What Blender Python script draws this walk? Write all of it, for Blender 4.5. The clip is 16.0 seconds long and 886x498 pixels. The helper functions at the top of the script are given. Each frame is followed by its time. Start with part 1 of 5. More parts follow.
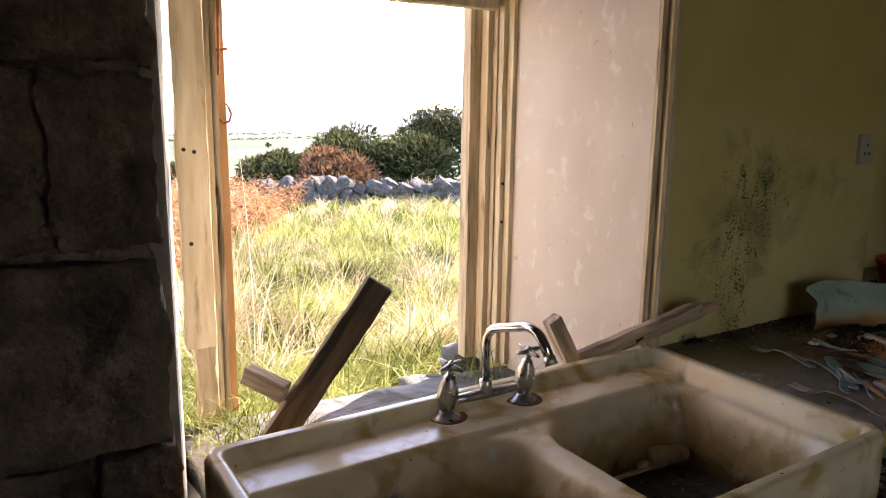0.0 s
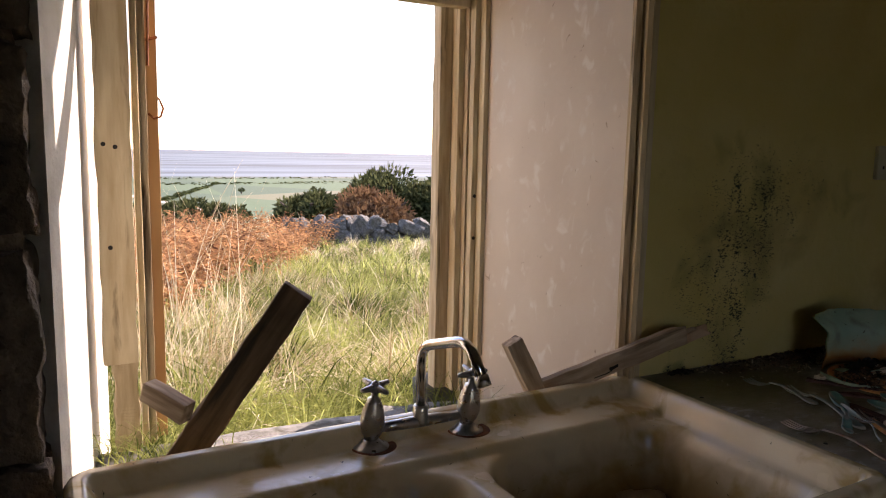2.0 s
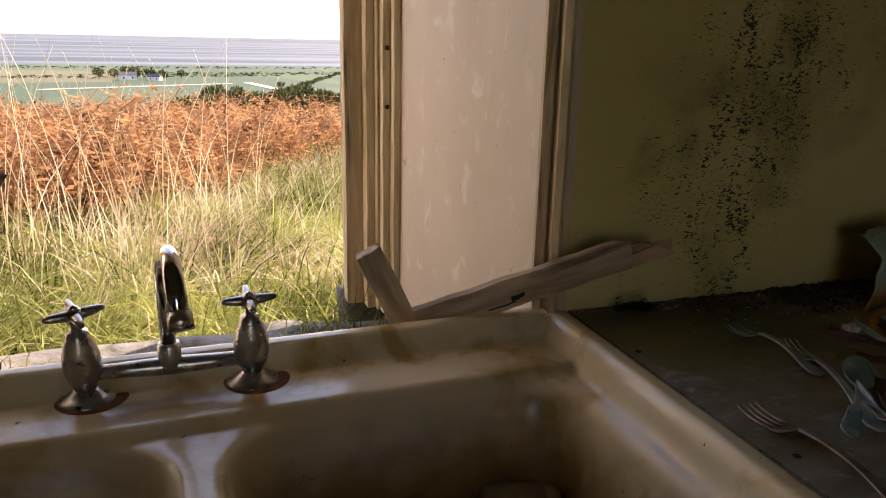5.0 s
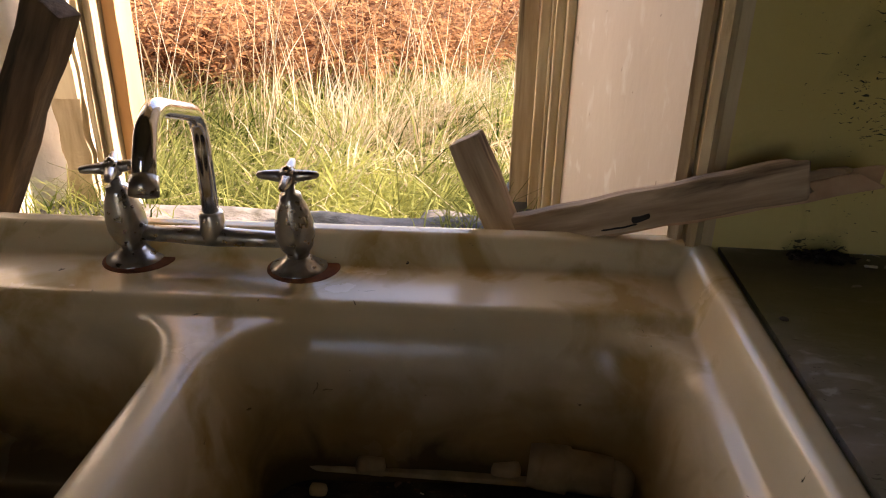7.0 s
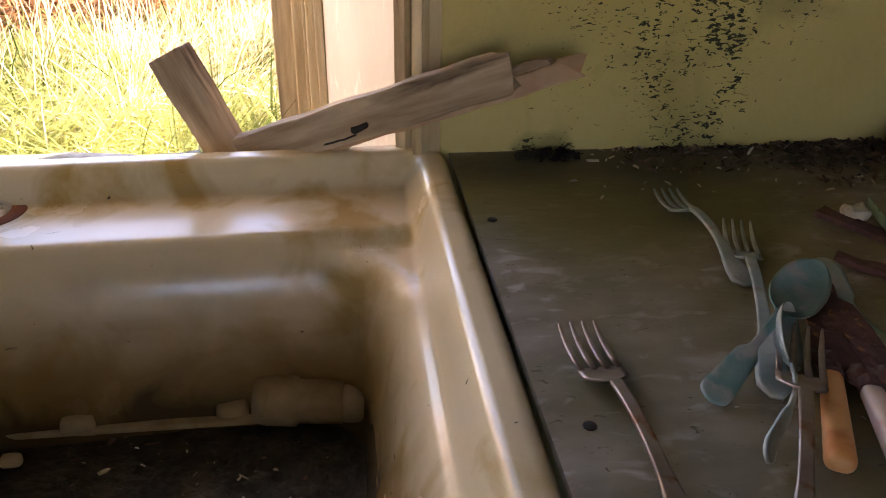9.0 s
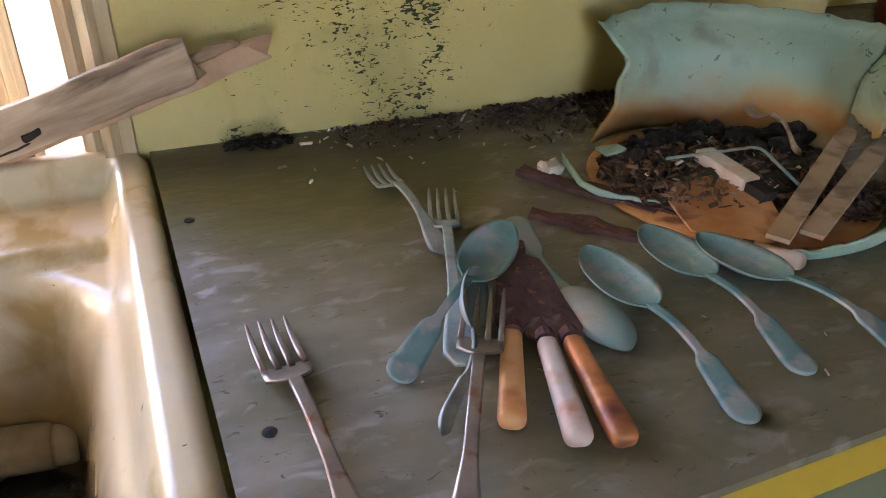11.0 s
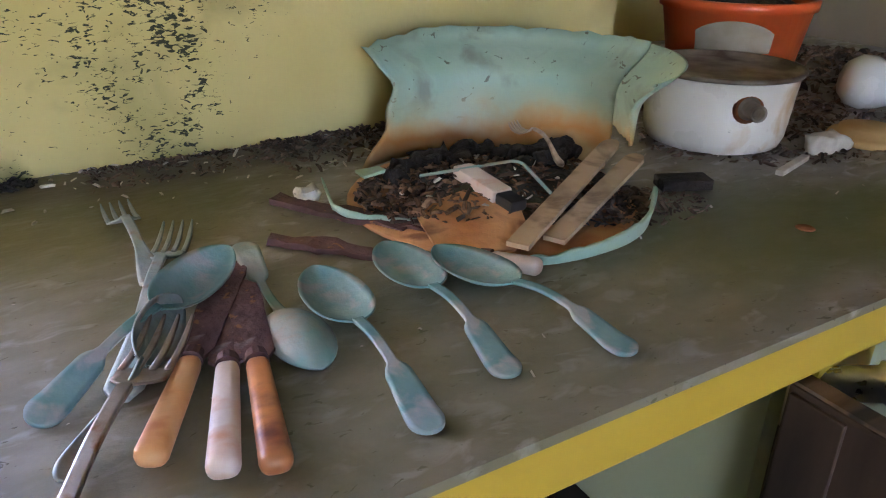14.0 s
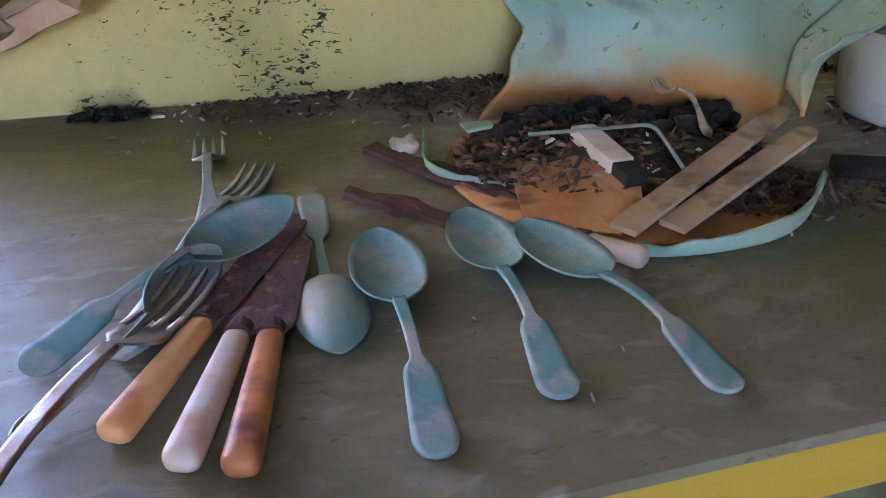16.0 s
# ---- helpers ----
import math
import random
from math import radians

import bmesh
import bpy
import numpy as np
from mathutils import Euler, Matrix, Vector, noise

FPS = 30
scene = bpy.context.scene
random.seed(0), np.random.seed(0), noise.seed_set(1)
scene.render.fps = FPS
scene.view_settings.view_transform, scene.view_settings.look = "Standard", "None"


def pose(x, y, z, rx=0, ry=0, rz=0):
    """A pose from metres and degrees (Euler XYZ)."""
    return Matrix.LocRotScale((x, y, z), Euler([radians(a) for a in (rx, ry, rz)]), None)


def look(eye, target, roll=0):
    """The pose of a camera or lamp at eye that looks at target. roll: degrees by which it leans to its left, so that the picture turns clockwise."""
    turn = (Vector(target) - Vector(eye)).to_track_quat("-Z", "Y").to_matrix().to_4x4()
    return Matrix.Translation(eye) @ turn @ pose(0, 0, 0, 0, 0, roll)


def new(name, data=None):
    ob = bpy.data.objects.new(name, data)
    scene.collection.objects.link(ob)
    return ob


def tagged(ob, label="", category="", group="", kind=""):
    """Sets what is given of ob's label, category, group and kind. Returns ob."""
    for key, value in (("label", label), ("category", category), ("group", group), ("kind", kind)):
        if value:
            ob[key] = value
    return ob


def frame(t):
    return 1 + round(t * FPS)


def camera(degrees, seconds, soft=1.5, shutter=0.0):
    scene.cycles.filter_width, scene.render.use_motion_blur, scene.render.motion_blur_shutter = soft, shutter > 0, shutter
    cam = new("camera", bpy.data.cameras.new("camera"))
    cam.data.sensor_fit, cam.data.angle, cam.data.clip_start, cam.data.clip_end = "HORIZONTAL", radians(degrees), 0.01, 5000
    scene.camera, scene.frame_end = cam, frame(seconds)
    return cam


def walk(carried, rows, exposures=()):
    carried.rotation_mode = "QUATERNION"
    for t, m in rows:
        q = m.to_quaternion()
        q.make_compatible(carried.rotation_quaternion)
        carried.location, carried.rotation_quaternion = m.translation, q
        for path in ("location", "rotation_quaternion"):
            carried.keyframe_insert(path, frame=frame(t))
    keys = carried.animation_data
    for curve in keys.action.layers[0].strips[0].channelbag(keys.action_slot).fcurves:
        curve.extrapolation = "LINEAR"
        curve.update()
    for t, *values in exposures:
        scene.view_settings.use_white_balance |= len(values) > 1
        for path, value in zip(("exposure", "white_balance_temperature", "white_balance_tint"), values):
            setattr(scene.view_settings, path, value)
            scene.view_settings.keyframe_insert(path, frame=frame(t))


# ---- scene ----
cam = camera(62.0, 16.0, 1.1)
PATH = [
    (0, (-0.024, 0.12, 1.464), (0.978, 1.808, 1.08), 0.8),
    (0.5, (-0.001, 0.123, 1.443), (1.006, 1.824, 1.137), 1.2),
    (1, (0.03, 0.132, 1.41), (1.047, 1.836, 1.157), 1.5),
    (1.5, (0.098, 0.152, 1.372), (1.093, 1.871, 1.138), 1.4),
    (2, (0.225, 0.164, 1.367), (1.136, 1.925, 1.101), 1.2),
    (2.5, (0.38, 0.174, 1.378), (1.182, 1.978, 1.055), 1.2),
    (3, (0.522, 0.172, 1.37), (1.231, 2.003, 0.988), 0.8),
    (3.2, (0.555, 0.179, 1.357), (1.26, 2.009, 0.965), 0.8),
    (5.3, (0.886, 0.462, 1.255), (1.43, 2.299, 0.681), 1.1),
    (5.5, (0.944, 0.485, 1.239), (1.32, 2.361, 0.657), 0.4),
    (6, (1.01, 0.533, 1.217), (1.085, 2.426, 0.574), 0.6),
    (6.5, (1.052, 0.547, 1.199), (0.929, 2.421, 0.512), 0.9),
    (7, (1.061, 0.566, 1.221), (0.906, 2.38, 0.394), 1.1),
    (7.5, (1.096, 0.574, 1.211), (0.945, 2.361, 0.326), 0.5),
    (8, (1.141, 0.579, 1.19), (1.073, 2.362, 0.286), 0.8),
    (8.5, (1.168, 0.594, 1.179), (1.26, 2.364, 0.253), 1.7),
    (9, (1.206, 0.606, 1.185), (1.413, 2.339, 0.21), 1.1),
    (9.5, (1.235, 0.617, 1.188), (1.567, 2.308, 0.173), 0.9),
    (10, (1.256, 0.62, 1.185), (1.721, 2.267, 0.15), 1.4),
    (10.2, (1.264, 0.618, 1.184), (1.778, 2.247, 0.144), 1.5),
    (12.3, (1.336, 0.599, 1.174), (2.258, 2.104, 0.233), 1.4),
    (12.5, (1.342, 0.597, 1.173), (2.296, 2.088, 0.241), 1.6),
    (13, (1.363, 0.594, 1.169), (2.367, 2.067, 0.262), 1.8),
    (13.5, (1.39, 0.581, 1.155), (2.389, 2.082, 0.29), 1.4),
    (14, (1.423, 0.567, 1.137), (2.353, 2.118, 0.282), 0.7),
    (14.5, (1.455, 0.566, 1.119), (2.267, 2.18, 0.262), 0.1),
    (15, (1.482, 0.579, 1.106), (2.154, 2.255, 0.245), -0.7),
    (15.5, (1.504, 0.595, 1.099), (2.047, 2.307, 0.219), -1.1),
    (16, (1.512, 0.609, 1.112), (1.979, 2.298, 0.148), -0.3),
]
EXPOSURES = [(0, 2.70, 7100, 31), (1, 2.45, 7100, 31), (2, 1.8, 7300, 31), (3, 1.35, 7500, 30), (3.2, 1.35, 7500, 30), (5.5, 2.0, 8200, 32), (6, 1.95, 8300, 33), (6.5, 2.0, 8300, 33), (7, 2.3, 8200, 33), (8, 2.85, 7700, 33), (9, 3.55, 7600, 34), (10, 4.35, 6900, 32), (10.2, 4.45, 6800, 32), (12.3, 5.15, 6600, 33), (14, 5.2, 6300, 33), (16, 5.1, 5700, 36)]
walk(cam, [(t, look(eye, target, roll)) for t, eye, target, roll in PATH], EXPOSURES)

# ---- world and sun ----
SUN_AZ, SUN_EL = 62.0, 33.0  # degrees clockwise from +y, and up
world = bpy.data.worlds.new("sky")
scene.world = world
world.use_nodes = True
wn = world.node_tree.nodes
sky = wn.new("ShaderNodeTexSky")
sky.sky_type, sky.sun_disc = "NISHITA", False
sky.sun_elevation, sky.sun_rotation = radians(SUN_EL), radians(SUN_AZ)
sky.air_density, sky.dust_density = 1.0, 0.5
wn["Background"].inputs["Strength"].default_value = 0.15
world.node_tree.links.new(sky.outputs[0], wn["Background"].inputs["Color"])
sun_data = bpy.data.lights.new("sun", "SUN")
sun_data.energy, sun_data.angle, sun_data.color = 4.5, radians(0.5), (1.0, 0.93, 0.82)
sun = new("sun", sun_data)
sun_from = Vector((math.sin(radians(SUN_AZ)) * math.cos(radians(SUN_EL)), math.cos(radians(SUN_AZ)) * math.cos(radians(SUN_EL)), math.sin(radians(SUN_EL))))
sun.matrix_world = look(sun_from * 50, (0, 0, 0))


# ---- materials ----
def surface(name, a, b, scale=8.0, rough=0.7, bump=0.3, fine=60.0, metal=0.0, depth=0.002, stain=None, stain_scale=4.0, stain_cut=0.55, speck=None, speck_scale=90.0, speck_cut=0.62, island=0.0, stretch=(1, 1, 1), coat=0.0):
    """A two-scale painted, stained and grained surface, by object coordinates."""
    m = bpy.data.materials.new(name)
    m.use_nodes = True
    n, l = m.node_tree.nodes, m.node_tree.links
    p = n["Principled BSDF"]
    tc = n.new("ShaderNodeTexCoord")
    mp = n.new("ShaderNodeMapping")
    mp.inputs["Scale"].default_value = stretch
    l.new(tc.outputs["Object"], mp.inputs["Vector"])

    def noise_at(sc, detail=6.0, dist=0.0):
        t = n.new("ShaderNodeTexNoise")
        t.inputs["Scale"].default_value, t.inputs["Detail"].default_value, t.inputs["Distortion"].default_value = sc, detail, dist
        l.new(mp.outputs[0], t.inputs["Vector"])
        return t.outputs["Fac"]

    def ramp(fac, lo, hi):
        r = n.new("ShaderNodeMapRange")
        r.inputs["From Min"].default_value, r.inputs["From Max"].default_value = lo, hi
        l.new(fac, r.inputs["Value"])
        return r.outputs[0]

    def mixed(fac, c1, c2):
        x = n.new("ShaderNodeMix")
        x.data_type = "RGBA"
        if isinstance(fac, float):
            x.inputs[0].default_value = fac
        else:
            l.new(fac, x.inputs[0])
        for sock, c in ((x.inputs[6], c1), (x.inputs[7], c2)):
            if isinstance(c, tuple):
                sock.default_value = (*c, 1)
            else:
                l.new(c, sock)
        return x.outputs[2]

    col = mixed(ramp(noise_at(scale), 0.35, 0.65), a, b)
    if stain:
        col = mixed(ramp(noise_at(stain_scale, 8.0, 0.6), stain_cut, stain_cut + 0.13), col, stain)
    if speck:
        col = mixed(ramp(noise_at(speck_scale, 4.0, 1.0), speck_cut, speck_cut + 0.04), col, speck)
    if island:
        g = n.new("ShaderNodeNewGeometry")
        h = n.new("ShaderNodeHueSaturation")
        r = n.new("ShaderNodeMapRange")
        r.inputs["To Min"].default_value, r.inputs["To Max"].default_value = 1 - island, 1 + island
        l.new(g.outputs["Random Per Island"], r.inputs["Value"])
        l.new(r.outputs[0], h.inputs["Value"])
        l.new(col, h.inputs["Color"])
        col = h.outputs[0]
    l.new(col, p.inputs["Base Color"])
    rr = n.new("ShaderNodeMapRange")
    rr.inputs["To Min"].default_value, rr.inputs["To Max"].default_value = max(0.03, rough - 0.12), min(1, rough + 0.12)
    l.new(noise_at(scale * 2.3), rr.inputs["Value"])
    l.new(rr.outputs[0], p.inputs["Roughness"])
    p.inputs["Metallic"].default_value = metal
    p.inputs["Coat Weight"].default_value = coat
    if bump:
        bp = n.new("ShaderNodeBump")
        bp.inputs["Strength"].default_value, bp.inputs["Distance"].default_value = bump, depth
        l.new(noise_at(fine), bp.inputs["Height"])
        l.new(bp.outputs[0], p.inputs["Normal"])
    return m


def leafy(name, a, b, glow=0.5, patchy=0.0):
    """A thin leaf or blade that lets light through; each blade has its own tint."""
    m = bpy.data.materials.new(name)
    m.use_nodes = True
    n, l = m.node_tree.nodes, m.node_tree.links
    n.remove(n["Principled BSDF"])
    g = n.new("ShaderNodeNewGeometry")
    r = n.new("ShaderNodeValToRGB")
    r.color_ramp.elements[0].color, r.color_ramp.elements[1].color = (*a, 1), (*b, 1)
    tint = n.new("ShaderNodeMath")
    tint.operation = "MULTIPLY_ADD"
    tint.inputs[1].default_value, tint.inputs[2].default_value = 1.0, 0.0
    l.new(g.outputs["Random Per Island"], tint.inputs[0])
    if patchy:
        ns, sc = n.new("ShaderNodeTexNoise"), n.new("ShaderNodeMath")
        ns.inputs["Scale"].default_value, ns.inputs["Detail"].default_value = 1.9, 3.0
        l.new(g.outputs["Position"], ns.inputs["Vector"])
        sc.operation = "MULTIPLY_ADD"
        sc.inputs[1].default_value, sc.inputs[2].default_value = 2.6 * patchy, -1.3 * patchy + 0.1 * patchy
        l.new(ns.outputs["Fac"], sc.inputs[0])
        tint.inputs[1].default_value = 1.0 - 0.25 * patchy
        l.new(sc.outputs[0], tint.inputs[2])
    l.new(tint.outputs[0], r.inputs[0])
    d, t, mix = n.new("ShaderNodeBsdfDiffuse"), n.new("ShaderNodeBsdfTranslucent"), n.new("ShaderNodeMixShader")
    mix.inputs[0].default_value = glow
    l.new(r.outputs[0], d.inputs[0]), l.new(r.outputs[0], t.inputs[0])
    l.new(d.outputs[0], mix.inputs[1]), l.new(t.outputs[0], mix.inputs[2])
    l.new(mix.outputs[0], n["Material Output"].inputs[0])
    return m


def mouldy_wall(name):
    """Yellow-green distemper with black mould that grows in a patch of its own beside the window."""
    m = surface(name, (0.59, 0.495, 0.175), (0.67, 0.580, 0.26), 3.0, 0.85, 0.35, 45.0, stain=(0.42, 0.34, 0.14), stain_scale=2.2, stain_cut=0.56, depth=0.004)
    n, l = m.node_tree.nodes, m.node_tree.links
    p = n["Principled BSDF"]
    base = p.inputs["Base Color"].links[0].from_socket
    tc = n.new("ShaderNodeTexCoord")

    def math_node(op, x, y):
        q = n.new("ShaderNodeMath")
        q.operation = op
        q.use_clamp = op in ("SUBTRACT",)
        for sock, v in ((q.inputs[0], x), (q.inputs[1], y)):
            if isinstance(v, (int, float)):
                sock.default_value = v
            else:
                l.new(v, sock)
        return q.outputs[0]

    def patch(x, z, rx, rz):
        mp = n.new("ShaderNodeMapping")
        mp.vector_type = "TEXTURE"
        mp.inputs["Location"].default_value = (x, 1.315, z)
        mp.inputs["Scale"].default_value = (rx, 4.0, rz)
        l.new(tc.outputs["Object"], mp.inputs["Vector"])
        g = n.new("ShaderNodeTexGradient")
        g.gradient_type = "SPHERICAL"
        l.new(mp.outputs[0], g.inputs["Vector"])
        return g.outputs["Fac"]

    def tex(sc, dist, squash):
        mp = n.new("ShaderNodeMapping")
        mp.inputs["Scale"].default_value = squash
        l.new(tc.outputs["Object"], mp.inputs["Vector"])
        t = n.new("ShaderNodeTexNoise")
        t.inputs["Scale"].default_value, t.inputs["Detail"].default_value, t.inputs["Distortion"].default_value = sc, 7.0, dist
        l.new(mp.outputs[0], t.inputs["Vector"])
        return t.outputs["Fac"]

    def cut(value, lo, hi):
        r = n.new("ShaderNodeMapRange")
        r.inputs["From Min"].default_value, r.inputs["From Max"].default_value = lo, hi
        l.new(value, r.inputs["Value"])
        return r.outputs[0]
    column = math_node("MAXIMUM", patch(1.555, 1.12, 0.10, 0.40), math_node("MULTIPLY", patch(1.63, 1.20, 0.10, 0.30), 0.8))
    spread = math_node("MULTIPLY", math_node("MAXIMUM", patch(1.64, 1.27, 0.38, 0.22), patch(1.50, 1.08, 0.24, 0.30)), 0.56)
    area = math_node("MAXIMUM", math_node("MAXIMUM", column, spread), patch(1.395, 0.90, 0.05, 0.03))
    area = math_node("MINIMUM", math_node("MULTIPLY", area, 1.6), 0.80)
    clump = math_node("ADD", tex(26.0, 0.5, (1.3, 1, 0.7)), -0.5)
    grow = math_node("ADD", math_node("MULTIPLY", area, 0.27), math_node("MULTIPLY", clump, math_node("MULTIPLY", area, 0.7)))
    spots = cut(math_node("ADD", tex(190.0, 1.0, (0.65, 1, 1.4)), grow), 0.775, 0.82)
    fleck = cut(tex(170.0, 0.8, (0.7, 1, 1.3)), 0.75, 0.78)
    haze = cut(math_node("ADD", tex(9.0, 0.6, (1, 1, 1)), math_node("MULTIPLY", area, 0.3)), 0.68, 1.05)
    fac = math_node("MAXIMUM", spots, fleck)
    x1, x2 = n.new("ShaderNodeMix"), n.new("ShaderNodeMix")
    for x, f_, b_, c in ((x1, haze, base, (0.16, 0.17, 0.06)), (x2, fac, None, (0.035, 0.04, 0.02))):
        x.data_type = "RGBA"
        l.new(f_, x.inputs[0])
        l.new(b_ if b_ else x1.outputs[2], x.inputs[6])
        x.inputs[7].default_value = (*c, 1)
    l.new(x2.outputs[2], p.inputs["Base Color"])
    return m


def land(name):
    """Soil near by, fields on the plain, grey-blue mud flats and water far out."""
    m = surface(name, (0.10, 0.11, 0.03), (0.17, 0.13, 0.05), 1.5, 0.95, 0.6, 12.0, depth=0.03)
    n, l = m.node_tree.nodes, m.node_tree.links
    p = n["Principled BSDF"]
    near = p.inputs["Base Color"].links[0].from_socket
    tc = n.new("ShaderNodeTexCoord")
    sep = n.new("ShaderNodeSeparateXYZ")
    l.new(tc.outputs["Object"], sep.inputs[0])

    def rampfrom(value, lo, hi):
        r = n.new("ShaderNodeMapRange")
        r.inputs["From Min"].default_value, r.inputs["From Max"].default_value = lo, hi
        l.new(value, r.inputs["Value"])
        return r.outputs[0]

    def mix(f, c1, c2):
        x = n.new("ShaderNodeMix")
        x.data_type = "RGBA"
        l.new(f, x.inputs[0])
        for sock, c in ((x.inputs[6], c1), (x.inputs[7], c2)):
            if isinstance(c, tuple):
                sock.default_value = (*c, 1)
            else:
                l.new(c, sock)
        return x.outputs[2]

    mp = n.new("ShaderNodeMapping")
    mp.inputs["Scale"].default_value = (0.011, 0.0065, 0)
    mp.inputs["Rotation"].default_value = (0, 0, 0.35)
    l.new(tc.outputs["Object"], mp.inputs["Vector"])
    v = n.new("ShaderNodeTexVoronoi")
    v.inputs["Scale"].default_value = 1.0
    l.new(mp.outputs[0], v.inputs["Vector"])
    r = n.new("ShaderNodeValToRGB")
    r.color_ramp.interpolation = "CONSTANT"
    e = r.color_ramp.elements
    e[0].color, e[1].color, e[1].position = (0.022, 0.055, 0.020, 1), (0.036, 0.075, 0.024, 1), 0.3
    for pos, c in ((0.5, (0.018, 0.040, 0.018, 1)), (0.65, (0.09, 0.09, 0.04, 1)), (0.85, (0.04, 0.07, 0.025, 1))):
        q = e.new(pos)
        q.color = c
    hs = n.new("ShaderNodeSeparateColor")
    l.new(v.outputs["Color"], hs.inputs[0])
    l.new(hs.outputs[0], r.inputs[0])
    mp2 = n.new("ShaderNodeMapping")
    mp2.inputs["Scale"].default_value = (0.0012, 0.010, 0)
    l.new(tc.outputs["Object"], mp2.inputs["Vector"])
    st = n.new("ShaderNodeTexNoise")
    st.inputs["Scale"].default_value, st.inputs["Detail"].default_value = 1.0, 6.0
    l.new(mp2.outputs[0], st.inputs["Vector"])
    flats = mix(rampfrom(st.outputs["Fac"], 0.42, 0.6), (0.030, 0.044, 0.058), (0.095, 0.130, 0.160))
    c = mix(rampfrom(sep.outputs[1], 60, 150), near, r.outputs[0])
    c = mix(rampfrom(sep.outputs[1], 690, 760), c, flats)
    l.new(c, p.inputs["Base Color"])
    return m


M_WALL = mouldy_wall("mouldy_distemper")
M_PLASTER = surface("room_plaster", (0.26, 0.22, 0.16), (0.34, 0.29, 0.22), 3.0, 0.9, 0.3, 40.0)
M_LIME = surface("lime_render", (0.62, 0.59, 0.52), (0.74, 0.72, 0.66), 9.0, 0.9, 0.6, 30.0, depth=0.008)
M_STONE = surface("sandstone", (0.10, 0.075, 0.05), (0.22, 0.165, 0.115), 9.0, 0.92, 1.0, 26.0, depth=0.03, stain=(0.05, 0.04, 0.03), stain_scale=5.0, island=0.2)
M_FIELDSTONE = surface("fieldstone", (0.06, 0.06, 0.056), (0.16, 0.155, 0.145), 6.0, 0.9, 0.7, 25.0, depth=0.02, stain=(0.06, 0.06, 0.045), stain_scale=9.0, stain_cut=0.5, island=0.3)
M_FRAME = surface("weathered_cream_paint", (0.50, 0.39, 0.23), (0.66, 0.57, 0.39), 50.0, 0.6, 0.7, 150.0, stain=(0.16, 0.10, 0.05), stain_scale=40.0, stain_cut=0.61, stretch=(1, 1, 0.12))
M_FRAME_BARE = surface("bare_rotting_wood", (0.40, 0.30, 0.18), (0.60, 0.50, 0.34), 60.0, 0.8, 0.9, 150.0, stain=(0.09, 0.055, 0.03), stain_scale=40.0, stain_cut=0.57, stretch=(1, 1, 0.1))
M_RUSTWOOD = surface("rust_stained_wood", (0.46, 0.25, 0.10), (0.58, 0.38, 0.20), 12.0, 0.7, 0.4, 40.0, stretch=(1, 1, 0.15))
M_PANEL = surface("flaking_cream_panel", (0.62, 0.53, 0.44), (0.70, 0.62, 0.53), 5.0, 0.5, 0.35, 70.0, stain=(0.74, 0.69, 0.62), stain_scale=34.0, stain_cut=0.58, speck=(0.42, 0.33, 0.25), speck_scale=60.0, speck_cut=0.70, stretch=(1, 1, 0.6))
M_ENAMEL = surface("stained_enamel", (0.70, 0.56, 0.32), (0.79, 0.68, 0.46), 5.0, 0.24, 0.06, 25.0, stain=(0.50, 0.35, 0.13), stain_scale=11.0, stain_cut=0.52, speck=(0.06, 0.05, 0.03), speck_scale=60.0, speck_cut=0.72, coat=0.15)
def grimy_shaded_enamel(m):
    """A dark tide in the lower part of the bowls, with an uneven edge: grime, plus the bowls' shade painted in."""
    n, l = m.node_tree.nodes, m.node_tree.links
    p = n["Principled BSDF"]
    base_col = p.inputs["Base Color"].links[0].from_socket
    tc, sep, ns = n.new("ShaderNodeTexCoord"), n.new("ShaderNodeSeparateXYZ"), n.new("ShaderNodeTexNoise")
    ns.inputs["Scale"].default_value, ns.inputs["Detail"].default_value, ns.inputs["Distortion"].default_value = 16.0, 8.0, 0.8
    l.new(tc.outputs["Object"], sep.inputs[0]), l.new(tc.outputs["Object"], ns.inputs["Vector"])
    ad = n.new("ShaderNodeMath")
    ad.operation = "MULTIPLY_ADD"
    ad.inputs[1].default_value = 0.10
    l.new(ns.outputs["Fac"], ad.inputs[0]), l.new(sep.outputs[2], ad.inputs[2])
    cur = base_col
    for lo, hi, amount, c in ((0.895, 0.815, 0.85, (0.33, 0.23, 0.09)), (0.808, 0.772, 0.9, (0.085, 0.062, 0.032))):
        r, x = n.new("ShaderNodeMapRange"), n.new("ShaderNodeMix")
        r.inputs["From Min"].default_value, r.inputs["From Max"].default_value, r.inputs["To Max"].default_value = lo, hi, amount
        x.data_type = "RGBA"
        l.new(ad.outputs[0], r.inputs["Value"]), l.new(r.outputs[0], x.inputs[0])
        l.new(cur, x.inputs[6])
        x.inputs[7].default_value = (*c, 1)
        cur = x.outputs[2]
    l.new(cur, p.inputs["Base Color"])


